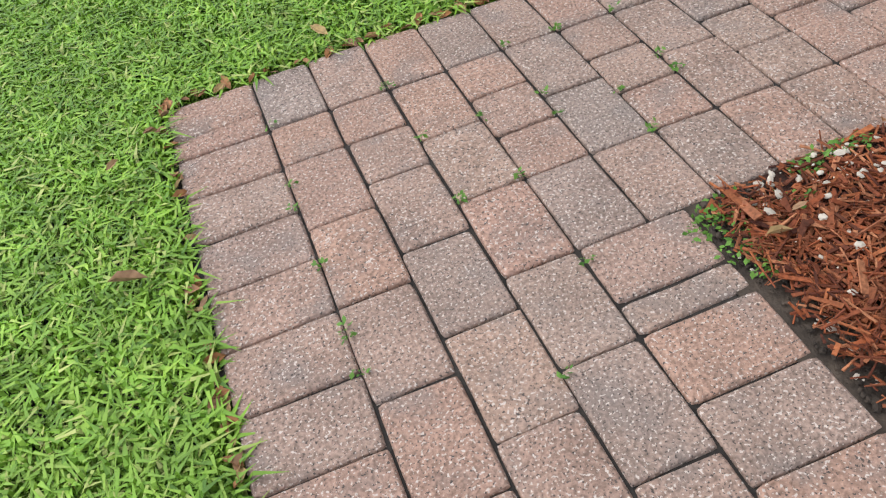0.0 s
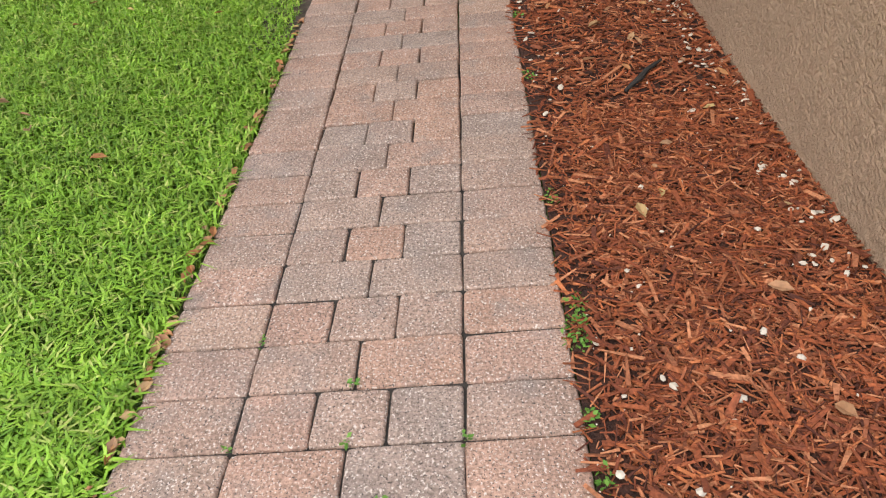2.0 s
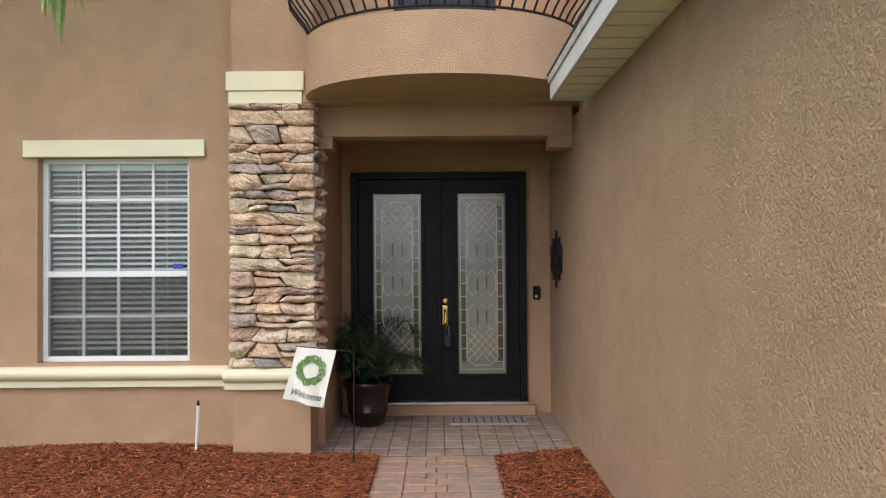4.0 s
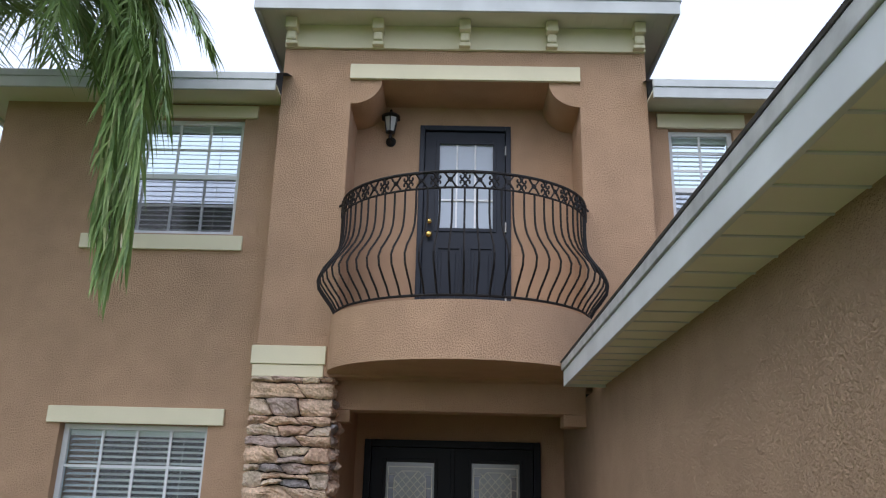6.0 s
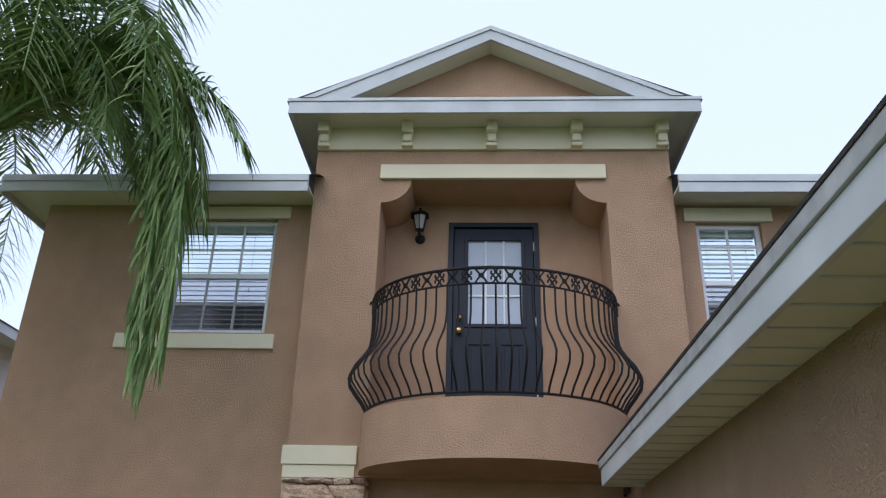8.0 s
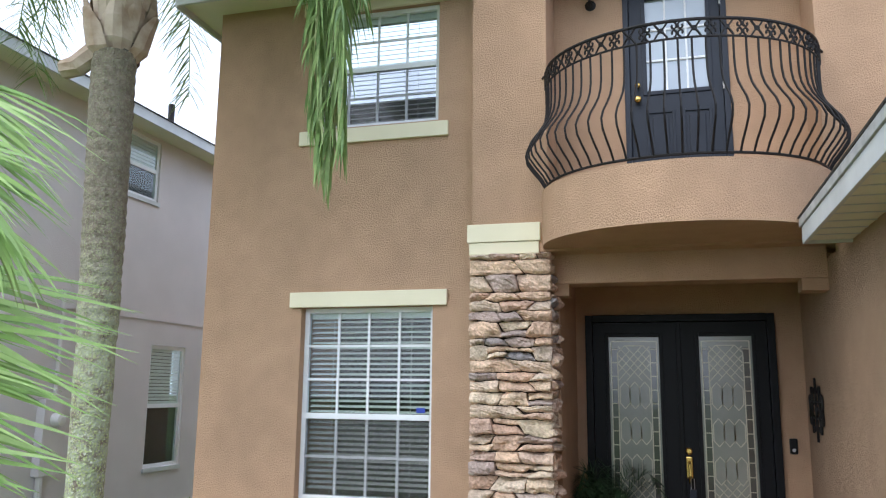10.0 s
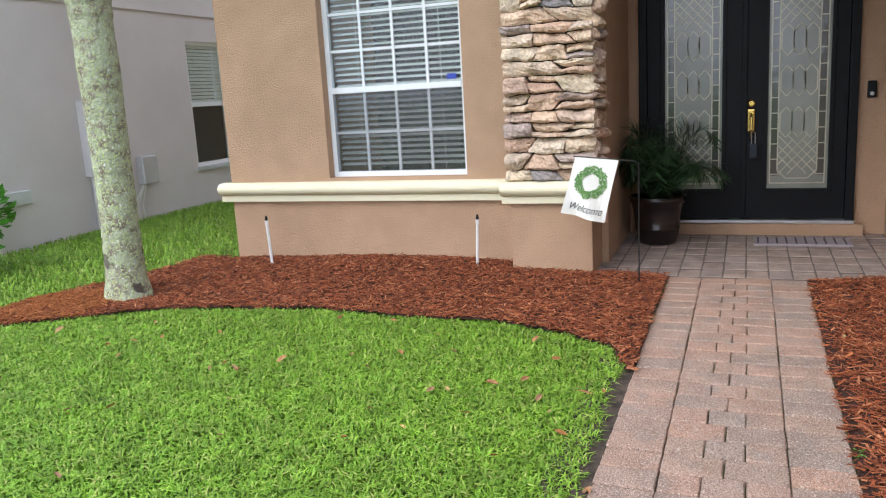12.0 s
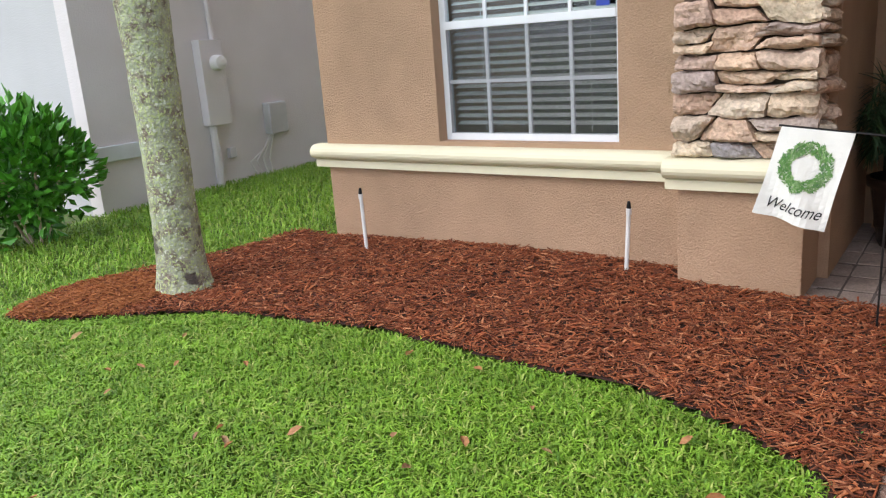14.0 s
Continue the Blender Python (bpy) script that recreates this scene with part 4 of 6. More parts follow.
part("soffit", bx(NX - 0.42, 18, NY - 0.42, NY - 0.002, 5.47, 5.485), M_SOFFIT, nh)
bm = bmesh.new()
a, b, c, d = [bm.verts.new(p) for p in ((NX - 0.48, NY - 0.48, 5.57), (18, NY - 0.48, 5.57), (18, 13, 7.5), (NX + 3, 13, 7.5))]
e = bm.verts.new((NX - 0.48, 16, 5.57))
bm.faces.new((a, b, c, d))
bm.faces.new((a, d, e))
part("roof", bm, M_SHINGLE, nh)
part("vent_pipe", tube(bmesh.new(), [(11.3, NY + 0.1, 5.7), (11.3, NY + 0.1, 6.15)], 0.05, 10), M_IRON, nh)
for x0, x1, z0, z1 in NW:
    w = part("window", bx(x0 - 0.02, x1 + 0.02, NY - 0.03, NY - 0.001, z0 - 0.06, z0, bev=0.005), M_FASCIA, nh, "white sash window with a blind")
    bm = bmesh.new()
    for q in ((x0, x0 + 0.05, z0, z1), (x1 - 0.05, x1, z0, z1), (x0 + 0.05, x1 - 0.05, z0, z0 + 0.05), (x0 + 0.05, x1 - 0.05, z1 - 0.05, z1), (x0 + 0.05, x1 - 0.05, (z0 + z1) / 2 - 0.03, (z0 + z1) / 2 + 0.03)):
        box(bm, q[0], q[1], NY + 0.03, NY + 0.07, q[2], q[3])
    part("frame", bm, M_WHITE, w)
    part("pane", bx(x0 + 0.05, x1 - 0.05, NY + 0.045, NY + 0.049, z0 + 0.05, z1 - 0.05), M_GLASS, w).visible_shadow = False
    zc = (z0 + z1) / 2
    bm = bmesh.new()
    for k in range(int((z1 - zc) / 0.05)):
        box(bm, x0 + 0.05, x1 - 0.05, NY + 0.06, NY + 0.1, zc + 0.03 + k * 0.05, zc + 0.034 + k * 0.05)
        box(bm, x0 + 0.05, x1 - 0.05, NY + 0.06, NY + 0.065, zc + 0.034 + k * 0.05, zc + 0.07 + k * 0.05)
    part("blind", bm, M_BLIND, w)
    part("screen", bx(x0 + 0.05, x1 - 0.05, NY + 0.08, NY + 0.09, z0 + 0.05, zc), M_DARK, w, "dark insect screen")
    # added black backing in place of the unlit room behind
    part("window_blackout", bx(x0 - 0.1, x1 + 0.1, NY + 0.3, NY + 0.32, z0 - 0.1, z1 + 0.1), M_DARK, w)

mt = thing("electric_meter", (9.17, NY - 0.1, 1.2), "grey electric meter box with a round meter on the wall", "meter")
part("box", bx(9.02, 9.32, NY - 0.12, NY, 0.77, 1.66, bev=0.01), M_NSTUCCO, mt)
part("dial", lathe(bmesh.new(), 0, 0, [(0.08, 0), (0.08, 0.05), (0.07, 0.10), (0.03, 0.115)], 24), M_PVC, mt).matrix_basis = pose(9.2, NY - 0.12, 1.42, 90, 0, 0)
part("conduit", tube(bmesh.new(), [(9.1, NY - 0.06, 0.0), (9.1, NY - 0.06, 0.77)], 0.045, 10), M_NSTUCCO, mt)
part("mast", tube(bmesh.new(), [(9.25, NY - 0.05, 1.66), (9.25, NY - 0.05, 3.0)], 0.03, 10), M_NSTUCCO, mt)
ub = thing("utility_box", (10.0, NY - 0.08, 0.75), "grey plastic utility box with loose cables", "utility box")
part("body", bx(9.87, 10.14, NY - 0.12, NY, 0.57, 0.93, bev=0.02), M_METER, ub)
for k in range(4):
    part("cable", tube(bmesh.new(), [(9.92 + 0.05 * k, NY - 0.05, 0.6), (9.75 + 0.06 * k, NY - 0.08, 0.42 + 0.06 * k), (9.55 + 0.1 * k, NY - 0.05, 0.3), (9.7 + 0.06 * k, NY - 0.05, 0.06)], 0.008, 5), M_PVC, ub)
sk = thing("wall_socket_box", (9.33, NY - 0.04, 0.44), "small grey weatherproof socket box", "socket")
part("body", bx(9.28, 9.37, NY - 0.06, NY, 0.39, 0.50, bev=0.01), M_METER, sk)


# ---- palms ----
def frond(bm, pts, n, leaf, droop, spread, width, rachis=0.012, rng=random, flat=Vector((0, 0, 1))):
    """Leaflets hanging both sides of a bowed rib given by control points."""
    pts = [Vector(p) for p in pts]

    def at(u):
        u = min(max(u, 0.0), 0.9999) * (len(pts) - 1)
        i = int(u)
        f = u - i
        p0, p1, p2, p3 = pts[max(i - 1, 0)], pts[i], pts[i + 1], pts[min(i + 2, len(pts) - 1)]
        return 0.5 * ((2 * p1) + (p2 - p0) * f + (2 * p0 - 5 * p1 + 4 * p2 - p3) * f * f + (3 * p1 - p0 - 3 * p2 + p3) * f ** 3)

    tube(bm, [at(k / 14) for k in range(15)], [rachis * (1 - 0.8 * k / 14) for k in range(15)], 4)
    for k in range(n):
        u = 0.14 + 0.86 * k / n
        p = at(u)
        d = (at(u + 0.02) - at(u - 0.02)).normalized()
        side = d.cross(Vector((0, 0, 1)))
        if side.length < 0.1:
            side = Vector((1, 0.3, 0))
        side.normalize()
        L = leaf * (0.55 + 0.45 * math.sin(math.pi * min(1, u * 1.05))) * rng.uniform(0.8, 1.1)
        for sg in (-1, 1):
            dirv = (side * sg * spread * rng.uniform(0.5, 1.2) + d * rng.uniform(0.5, 0.9) + Vector((rng.uniform(-0.15, 0.15), rng.uniform(-0.15, 0.15), rng.uniform(-0.2, 0.35)))).normalized()
            q0, vel = p.copy(), dirv.copy()
            wv = vel.cross(flat + Vector((rng.uniform(-0.4, 0.4), rng.uniform(-0.4, 0.4), 0))).normalized() * width * 0.5
            ring = []
            segs = 4
            for j in range(segs + 1):
                t = j / segs
                ww = wv * (0.55 + 0.9 * t if t < 0.4 else 1.2 * (1 - t) + 0.03)
                ring.append((bm.verts.new(q0 - ww), bm.verts.new(q0 + ww)))
                vel = (vel + Vector((0, 0, -droop * (0.5 + t)))).normalized()
                q0 = q0 + vel * L / segs
            for (a, b), (c, e) in zip(ring, ring[1:]):
                bm.faces.new((a, b, e, c))
    return bm


PX, PY = 6.5, 5.78
palm = thing("queen_palm", (PX, PY, 0.05), "tall palm with a lichen-spotted grey trunk and drooping fronds", "palm tree")
bm = bmesh.new()
rings = []
for k in range(90):
    z = 0.02 + 4.55 * k / 89
    r = 0.13 + 0.045 * z / 4.5 + 0.1 * math.exp(-z / 0.16) + ((0.003 if z < 2.2 else 0.008) if k % 2 else 0) + 0.007 * noise.noise((z * 3.1, 2, 7))
    ox = 0.0 + 0.03 * math.sin(z * 0.9)
    rings.append([bm.verts.new((PX + ox + (r + 0.008 * noise.noise((math.cos(a) * 2, math.sin(a) * 2, z * 4))) * math.cos(a), PY + 0.01 * z + r * math.sin(a), z)) for a in [2 * math.pi * q / 20 for q in range(20)]])
for a, b in zip(rings, rings[1:]):
    for q in range(20):
        bm.faces.new((a[q], a[(q + 1) % 20], b[(q + 1) % 20], b[q]))
bm.faces.new(rings[-1])


def lichen_mat():
    m = mat("lichen_palm_bark", (0.26, 0.215, 0.17), 0.95, 0.2, 22, 1.0, 45, color2=(0.14, 0.112, 0.088))
    n, l = m.node_tree.nodes, m.node_tree.links
    b = n["Principled BSDF"]
    base = b.inputs["Base Color"].links[0].from_socket
    geo = n.new("ShaderNodeNewGeometry")
    out = base
    for sc, lo, hi, col, zlo, zhi in ((14, 0.36, 0.55, (0.36, 0.385, 0.27), 3.0, 2.1), (60, 0.53, 0.57, (0.42, 0.47, 0.22), 3.4, 1.2), (40, 0.6, 0.64, (0.55, 0.56, 0.46), 2.6, 1.0), (6, 0.60, 0.64, (0.09, 0.075, 0.062), 1.2, 0.2)):
        nz = n.new("ShaderNodeTexNoise")
        nz.inputs["Scale"].default_value, nz.inputs["Detail"].default_value = sc, 6
        l.new(geo.outputs["Position"], nz.inputs["Vector"])
        mr = n.new("ShaderNodeMapRange")
        mr.inputs[1].default_value, mr.inputs[2].default_value = lo, hi
        l.new(nz.outputs["Fac"], mr.inputs[0])
        sx = n.new("ShaderNodeSeparateXYZ")
        l.new(geo.outputs["Position"], sx.inputs[0])
        mz = n.new("ShaderNodeMapRange")
        mz.inputs[1].default_value, mz.inputs[2].default_value = zlo, zhi
        mz.inputs[3].default_value, mz.inputs[4].default_value = 0.15, 1
        l.new(sx.outputs[2], mz.inputs[0])
        mu = n.new("ShaderNodeMath")
        mu.operation = "MULTIPLY"
        l.new(mr.outputs[0], mu.inputs[0])
        l.new(mz.outputs[0], mu.inputs[1])
        mx = n.new("ShaderNodeMixRGB")
        mx.inputs[2].default_value = (*col, 1)
        l.new(mu.outputs[0], mx.inputs[0])
        l.new(out, mx.inputs[1])
        out = mx.outputs[0]
    l.new(out, b.inputs["Base Color"])
    return m


part("trunk", bm, lichen_mat(), palm, "ringed grey trunk with pale lichen", smooth=False)
rng = random.Random(5)
CZ = 5.35
for k in range(24):
    a = k * 2.4 + 0.3
    z = 4.46 + 0.028 * k
    d = Vector((math.cos(a), math.sin(a), 0))
    base = Vector((PX, PY + 0.045, z))
    bm = bmesh.new()
    w = Vector((-d.y, d.x, 0))
    f = rng.uniform(0.9, 1.12)
    sec = [(0.15, 0.00, 0.11), (0.235 * f, 0.10, 0.145), (0.275 * f, 0.28, 0.125), (0.25 * f, 0.5, 0.075), (0.22 * f, 0.72, 0.045), (0.25 * f, 0.95, 0.03)]
    if k < 7:
        sec = sec[:rng.choice((3, 4))] + [(0.3 * f, 0.42, 0.05)]
    rg = []
    for r, zz, hw in sec:
        rg.append([bm.verts.new(base + d * (r - 0.09 * abs(sx) ** 2 * hw / 0.145 + t) + w * (hw * sx) + Vector((0, 0, zz + 0.012 * noise.noise((k, sx, zz * 9))))) for sx, t in ((-1, 0), (-0.5, 0.0), (0, 0.0), (0.5, 0.0), (1, 0), (0.5, -0.035), (-0.5, -0.035))])
    for p, q in zip(rg, rg[1:]):
        for j in range(7):
            bm.faces.new((p[j], p[(j + 1) % 7], q[(j + 1) % 7], q[j]))
    bm.faces.new(rg[0])
    bm.faces.new(rg[-1])
    part("leaf_base", bm, M_BOOT, palm, "pale woody leaf base")
part("crown_core", lathe(bmesh.new(), PX, PY + 0.045, [(0.15, 4.5), (0.17, 4.8), (0.14, 5.2), (0.08, 5.6)], 12), M_TRUNK, palm)
part("cut_stub", tube(bmesh.new(), [(PX - 0.1, PY + 0.15, 4.6), (PX - 0.16, PY + 0.3, 4.45), (PX - 0.18, PY + 0.42, 4.42)], [0.1, 0.09, 0.08], 8), M_BOOT, palm)
top = Vector((PX, PY + 0.045, CZ))
aims = [(-90, 2.0, 1.4), (-62, 1.8, 1.2), (-115, 2.3, 0.9), (-80, 2.1, 0.6), (-135, 2.3, 0.3), (180, 2.4, 0.5), (150, 2.3, 0.2), (120, 2.5, 0.4), (95, 2.2, 0.0), (60, 2.2, 0.5), (25, 2.3, 0.7), (-10, 2.3, 0.6), (-40, 2.0, 1.0), (-150, 2.2, 1.0), (-100, 2.0, 1.3), (-30, 1.9, 1.2), (70, 1.9, 1.2), (170, 1.8, 1.3), (-75, 1.6, 1.5), (-160, 2.7, -0.3), (-125, 2.9, 0.9)]
for az, reach, tipz in aims:
    a = radians(az + rng.uniform(-6, 6))
    d = Vector((math.cos(a), math.sin(a), 0))
    pts = [top, top + d * reach * 0.28 + Vector((0, 0, 0.8)), top + d * reach * 0.62 + Vector((0, 0, 1.0 + 0.2 * tipz)), top + d * reach * 0.9 + Vector((0, 0, 0.5 + 0.2 * tipz)), top + d * reach + Vector((0, 0, -0.5 + 0.35 * tipz))]
    part("frond", frond(bmesh.new(), pts, 95, 0.75, 0.22, 0.85, 0.026, 0.022, rng), M_FROND, palm)
# the long fronds that hang in front of the upper window
for ox, oy, oz in ((0.12, 0.14, 0.2), (-0.1, -0.1, 0.05), (0.03, 0.24, 0.35), (-0.12, 0.08, -0.1)):
    part("frond", frond(bmesh.new(), [top, (6.55 + ox, 5.1 + oy, 6.0), (6.66 + ox, 4.4 + oy, 6.1), (6.7 + ox, 4.0 + oy, 5.5 + oz), (6.68 + ox, 3.9 + oy, 4.5 + oz), (6.68 + ox, 3.86 + oy, 3.62 + oz)], 85, 0.7, 0.3, 0.7, 0.034, 0.02, rng), M_FROND, palm)
part("frond", frond(bmesh.new(), [top, (6.6, 5.1, 6.1), (6.7, 4.35, 6.2), (6.72, 3.98, 5.5), (6.7, 3.9, 4.6), (6.68, 3.92, 3.5)], 130, 0.72, 0.38, 0.9, 0.034, 0.022, rng), M_FROND, palm)
for tp in (((6.7, 5.0, 6.4), (6.7, 4.3, 6.5), (6.7, 3.75, 6.1), (6.7, 3.4, 5.55)), ((6.5, 5.0, 6.2), (6.5, 4.5, 6.4), (6.5, 4.05, 6.25), (6.5, 3.75, 5.85)), ((6.2, 5.3, 6.3), (5.9, 4.9, 6.6), (5.6, 4.5, 6.5), (5.4, 4.2, 6.0)), ((6.4, 5.2, 6.0), (6.3, 4.8, 6.1), (6.25, 4.5, 5.7), (6.2, 4.4, 5.1)), ((6.8, 5.3, 6.0), (6.9, 4.9, 6.1), (6.95, 4.6, 5.8), (6.95, 4.4, 5.3))):
    part("frond", frond(bmesh.new(), [top, *tp], 90, 0.6, 0.2, 0.85, 0.026, 0.022, rng), M_FROND, palm)
part("frond", frond(bmesh.new(), [top, (6.3, 5.2, 6.2), (6.1, 4.7, 6.25), (5.95, 4.35, 5.8), (5.9, 4.2, 5.2)], 90, 0.65, 0.4, 0.7, 0.02, 0.022, rng), M_FROND, palm)

areca = thing("areca_palm", (1.9, 4.2, 0), "clumping yellow-green palm with arching fronds", "palm")
rng = random.Random(11)
for k in range(5):
    a = k * 1.3
    part("stem", tube(bmesh.new(), [(1.9 + 0.12 * math.cos(a), 4.2 + 0.12 * math.sin(a), 0.0), (1.9 + 0.2 * math.cos(a), 4.2 + 0.2 * math.sin(a), 0.9)], 0.03, 8), M_WEED, areca)
for path, n, leaf, droop, spread in (
        (((2.05, 3.4, 2.15), (2.25, 2.85, 2.3), (2.38, 2.66, 2.12)), 64, 0.42, 0.1, 0.8),
        (((2.4, 3.5, 2.45), (2.5, 3.1, 2.55), (2.42, 2.92, 2.42), (2.32, 2.78, 2.18)), 66, 0.44, 0.13, 1.4),
        (((2.4, 3.45, 2.15), (2.48, 2.98, 2.08), (2.37, 2.8, 1.88), (2.26, 2.66, 1.58)), 76, 0.43, 0.03, 1.7),
        (((2.3, 3.45, 2.1), (2.38, 3.0, 2.0), (2.28, 2.84, 1.8), (2.2, 2.72, 1.52)), 66, 0.42, 0.035, 1.7)):
    part("frond", frond(bmesh.new(), [(1.9, 4.2, 0.8), *path], n, leaf, droop, spread, 0.02, 0.012, rng, Vector((-0.6, -0.6, 0.6))), M_FRONDY, areca)
for tx, ty, tz, mz, n, leaf in ((2.46, 2.72, 1.14, 1.24, 30, 0.26), (2.42, 2.74, 1.0, 1.1, 26, 0.24), (1.0, 4.9, 1.6, 2.3, 44, 0.5), (1.2, 3.6, 1.5, 2.2, 44, 0.45), (2.4, 5.2, 1.7, 2.4, 44, 0.5), (1.6, 5.3, 1.9, 2.5, 44, 0.5)):
    b = Vector((1.9, 4.2, 0.8))
    t = Vector((tx, ty, tz))
    m1 = b.lerp(t, 0.35)
    m1.z = 0.4 * b.z + 0.6 * mz
    m2 = b.lerp(t, 0.72)
    m2.z = mz
    part("frond", frond(bmesh.new(), [b, m1, m2, t], n, leaf, 0.14, 0.6, 0.021, 0.012, rng), M_FRONDY, areca)


# ---- hedge bush ----
def leaf_cloud(bm, c, r, n, size, rng, flat=0.85):
    for k in range(n):
        while True:
            p = Vector((rng.uniform(-1, 1), rng.uniform(-1, 1), rng.uniform(-1, 1)))
            if 0.35 < p.length < 1:
                break
        p = p * (0.8 + 0.35 * noise.noise(p * 2.3 + Vector(c)))
        q = Vector(c) + Vector((p.x * r[0], p.y * r[1], p.z * r[2]))
        d = (p + Vector((rng.uniform(-0.6, 0.6), rng.uniform(-0.6, 0.6), rng.uniform(-0.1, 0.9)))).normalized()
        w = d.cross(Vector((rng.uniform(-1, 1), rng.uniform(-1, 1), rng.uniform(-1, 1)))).normalized()
        s = size * rng.uniform(0.7, 1.2)
        up = d.cross(w) * s * 0.12
        a, b1, b2, e, m = [bm.verts.new(v) for v in (q, q + d * s * 0.5 + w * s * 0.26 + up, q + d * s * 0.5 - w * s * 0.26 + up, q + d * s, q + d * s * 0.5)]
        bm.faces.new((a, m, b1))
        bm.faces.new((m, e, b1))
        bm.faces.new((a, b2, m))
        bm.faces.new((m, b2, e))
    return bm


rng = random.Random(3)
bush = thing("hedge_bush", (6.85, 8.2, 0.05), "rounded bright green leafy shrub by the neighbour's wall", "shrub")
part("leaves", leaf_cloud(leaf_cloud(bmesh.new(), (6.85, 8.2, 0.72), (0.6, 0.5, 0.62), 1700, 0.13, rng), (6.5, 8.4, 0.5), (0.5, 0.4, 0.5), 500, 0.13, rng), M_BUSH, bush)
for k in range(7):
    a = k * 0.9
    part("stem", tube(bmesh.new(), [(6.85 + 0.05 * math.cos(a), 8.2 + 0.05 * math.sin(a), 0.0), (6.85 + 0.3 * math.cos(a), 8.2 + 0.3 * math.sin(a), 0.7)], 0.012, 5), M_BOOT, bush)

# ---- potted palm ----
pot = thing("plant_pot", (8.78, 2.0, gz(8.78)), "glossy dark bronze ribbed plant pot on the porch", "plant pot")
zp = gz(8.78) + 0.012
part("pot", lathe(bmesh.new(), 8.78, 2.0, [(0.15, zp), (0.165, zp + 0.03), (0.178, zp + 0.11), (0.184, zp + 0.115), (0.187, zp + 0.14), (0.184, zp + 0.146), (0.2, zp + 0.26), (0.215, zp + 0.35), (0.235, zp + 0.36), (0.24, zp + 0.41), (0.22, zp + 0.415), (0.2, zp + 0.34)], 32), M_POT, pot, smooth=True)
part("soil", lathe(bmesh.new(), 8.78, 2.0, [(0.18, zp + 0.33), (0.17, zp + 0.345)], 20), M_SOIL, pot)
pp = thing("potted_palm", (8.78, 2.0, zp + 0.34), "dark green parlour palm growing in the pot", "potted plant")
rng = random.Random(8)
for k in range(40):
    a = k * 2.399
    d = Vector((math.cos(a), math.sin(a), 0))
    b = Vector((8.78, 2.0, zp + 0.33)) + d * 0.04
    reach = rng.uniform(0.3, 0.6)
    h = rng.uniform(0.25, 0.68)
    if b.y + d.y * reach > 2.2:
        reach *= 0.5
    t = b + d * reach + Vector((0, 0, h * 0.72))
    part("frond", frond(bmesh.new(), [b, b + d * reach * 0.3 + Vector((0, 0, h * 0.65)), b + d * reach * 0.7 + Vector((0, 0, h)), t], 28, 0.24, 0.12, 0.9, 0.012, 0.005, rng), M_POTLEAF, pp)

# ---- door mat, wall ornament, risers, flag ----
dm = thing("door_mat", (8.9, 0.85, gz(8.9)), "flat lavender-grey door mat with dark stripes on the porch", "door mat")
zm = gz(8.9)
part("mat", bx(8.70, 9.0, 0.48, 1.22, zm + 0.002, zm + 0.022, bev=0.004), M_MATT, dm)
for k in range(10):
    y = 0.52 + k * 0.073
    part("stripe", bx(8.715, 8.985, y, y + 0.014, zm + 0.022, zm + 0.0245), M_MATD, dm)

orn = thing("wall_ornament", (8.72, GY, 1.68), "dark iron scroll ornament on the stucco wall", "wall ornament")
for ox, oz in ((0.12, 0.14), (0.26, 0.08)):
    for sx in (-1, 1):
        for sz in (-1, 1):
            pts = []
            for j in range(18):
                th = j / 17 * 4.6
                r = 0.01 + 0.05 * j / 17
                pts.append((8.70 + sx * (ox - r * math.cos(th)), GY + 0.016, 1.68 + sz * (oz + r * 1.5 * math.sin(th))))
            part("scroll", tube(bmesh.new(), pts, 0.011, 5), M_IRON, orn)
for ox, hz in ((0, 0.27), (-0.19, 0.2), (0.19, 0.2)):
    part("bar", tube(bmesh.new(), [(8.70 + ox, GY + 0.016, 1.68 - hz), (8.70 + ox, GY + 0.016, 1.68 + hz)], [0.011, 0.011], 6), M_IRON, orn)
for dz in (-0.07, 0.07):
    part("tie_bar", tube(bmesh.new(), [(8.42, GY + 0.014, 1.68 + dz), (8.98, GY + 0.014, 1.68 + dz)], 0.009, 6), M_IRON, orn)
part("rosette", lathe(bmesh.new(), 0, 0, [(0.04, 0), (0.03, 0.02), (0.01, 0.025)], 10), M_IRON, orn).matrix_basis = pose(8.70, GY + 0.004, 1.68, -90, 0, 0)

for (xb, yb), (xt, yt) in (((7.52, 5.115), (7.57, 5.17)), ((7.645, 3.285), (7.665, 3.27))):
    tb = thing("sprinkler_riser", (xb, yb, 0.1), "white plastic irrigation riser with a black tip in the mulch", "sprinkler", "", "irrigation risers")
    b, t = Vector((xb, yb, 0.05)), Vector((xt, yt, 0.51))
    part("pipe", tube(bmesh.new(), [b, t], 0.0125, 10), M_PVC, tb)
    part("collar", tube(bmesh.new(), [t - Vector((0, 0, 0.035)), t], 0.0155, 10), M_PVC, tb)
    part("tip", tube(bmesh.new(), [t, t + Vector((0, 0, 0.012)), t + Vector((0.002, 0, 0.04))], [0.013, 0.013, 0.008], 10), M_BLACK, tb, "black spray tip")

fl = thing("garden_flag", (7.36, 1.98, 0.09), "white garden flag with a green wreath on a black stake", "flag")
part("stake", tube(bmesh.new(), [(7.36, 1.98, 0.05), (7.36, 1.975, 0.955), (7.355, 2.0, 0.972), (7.33, 2.42, 1.018)], 0.005, 6), M_IRON, fl)
FW, FH = 0.30, 0.41
fm = Matrix.Translation((7.33, 2.2575, 0.998))


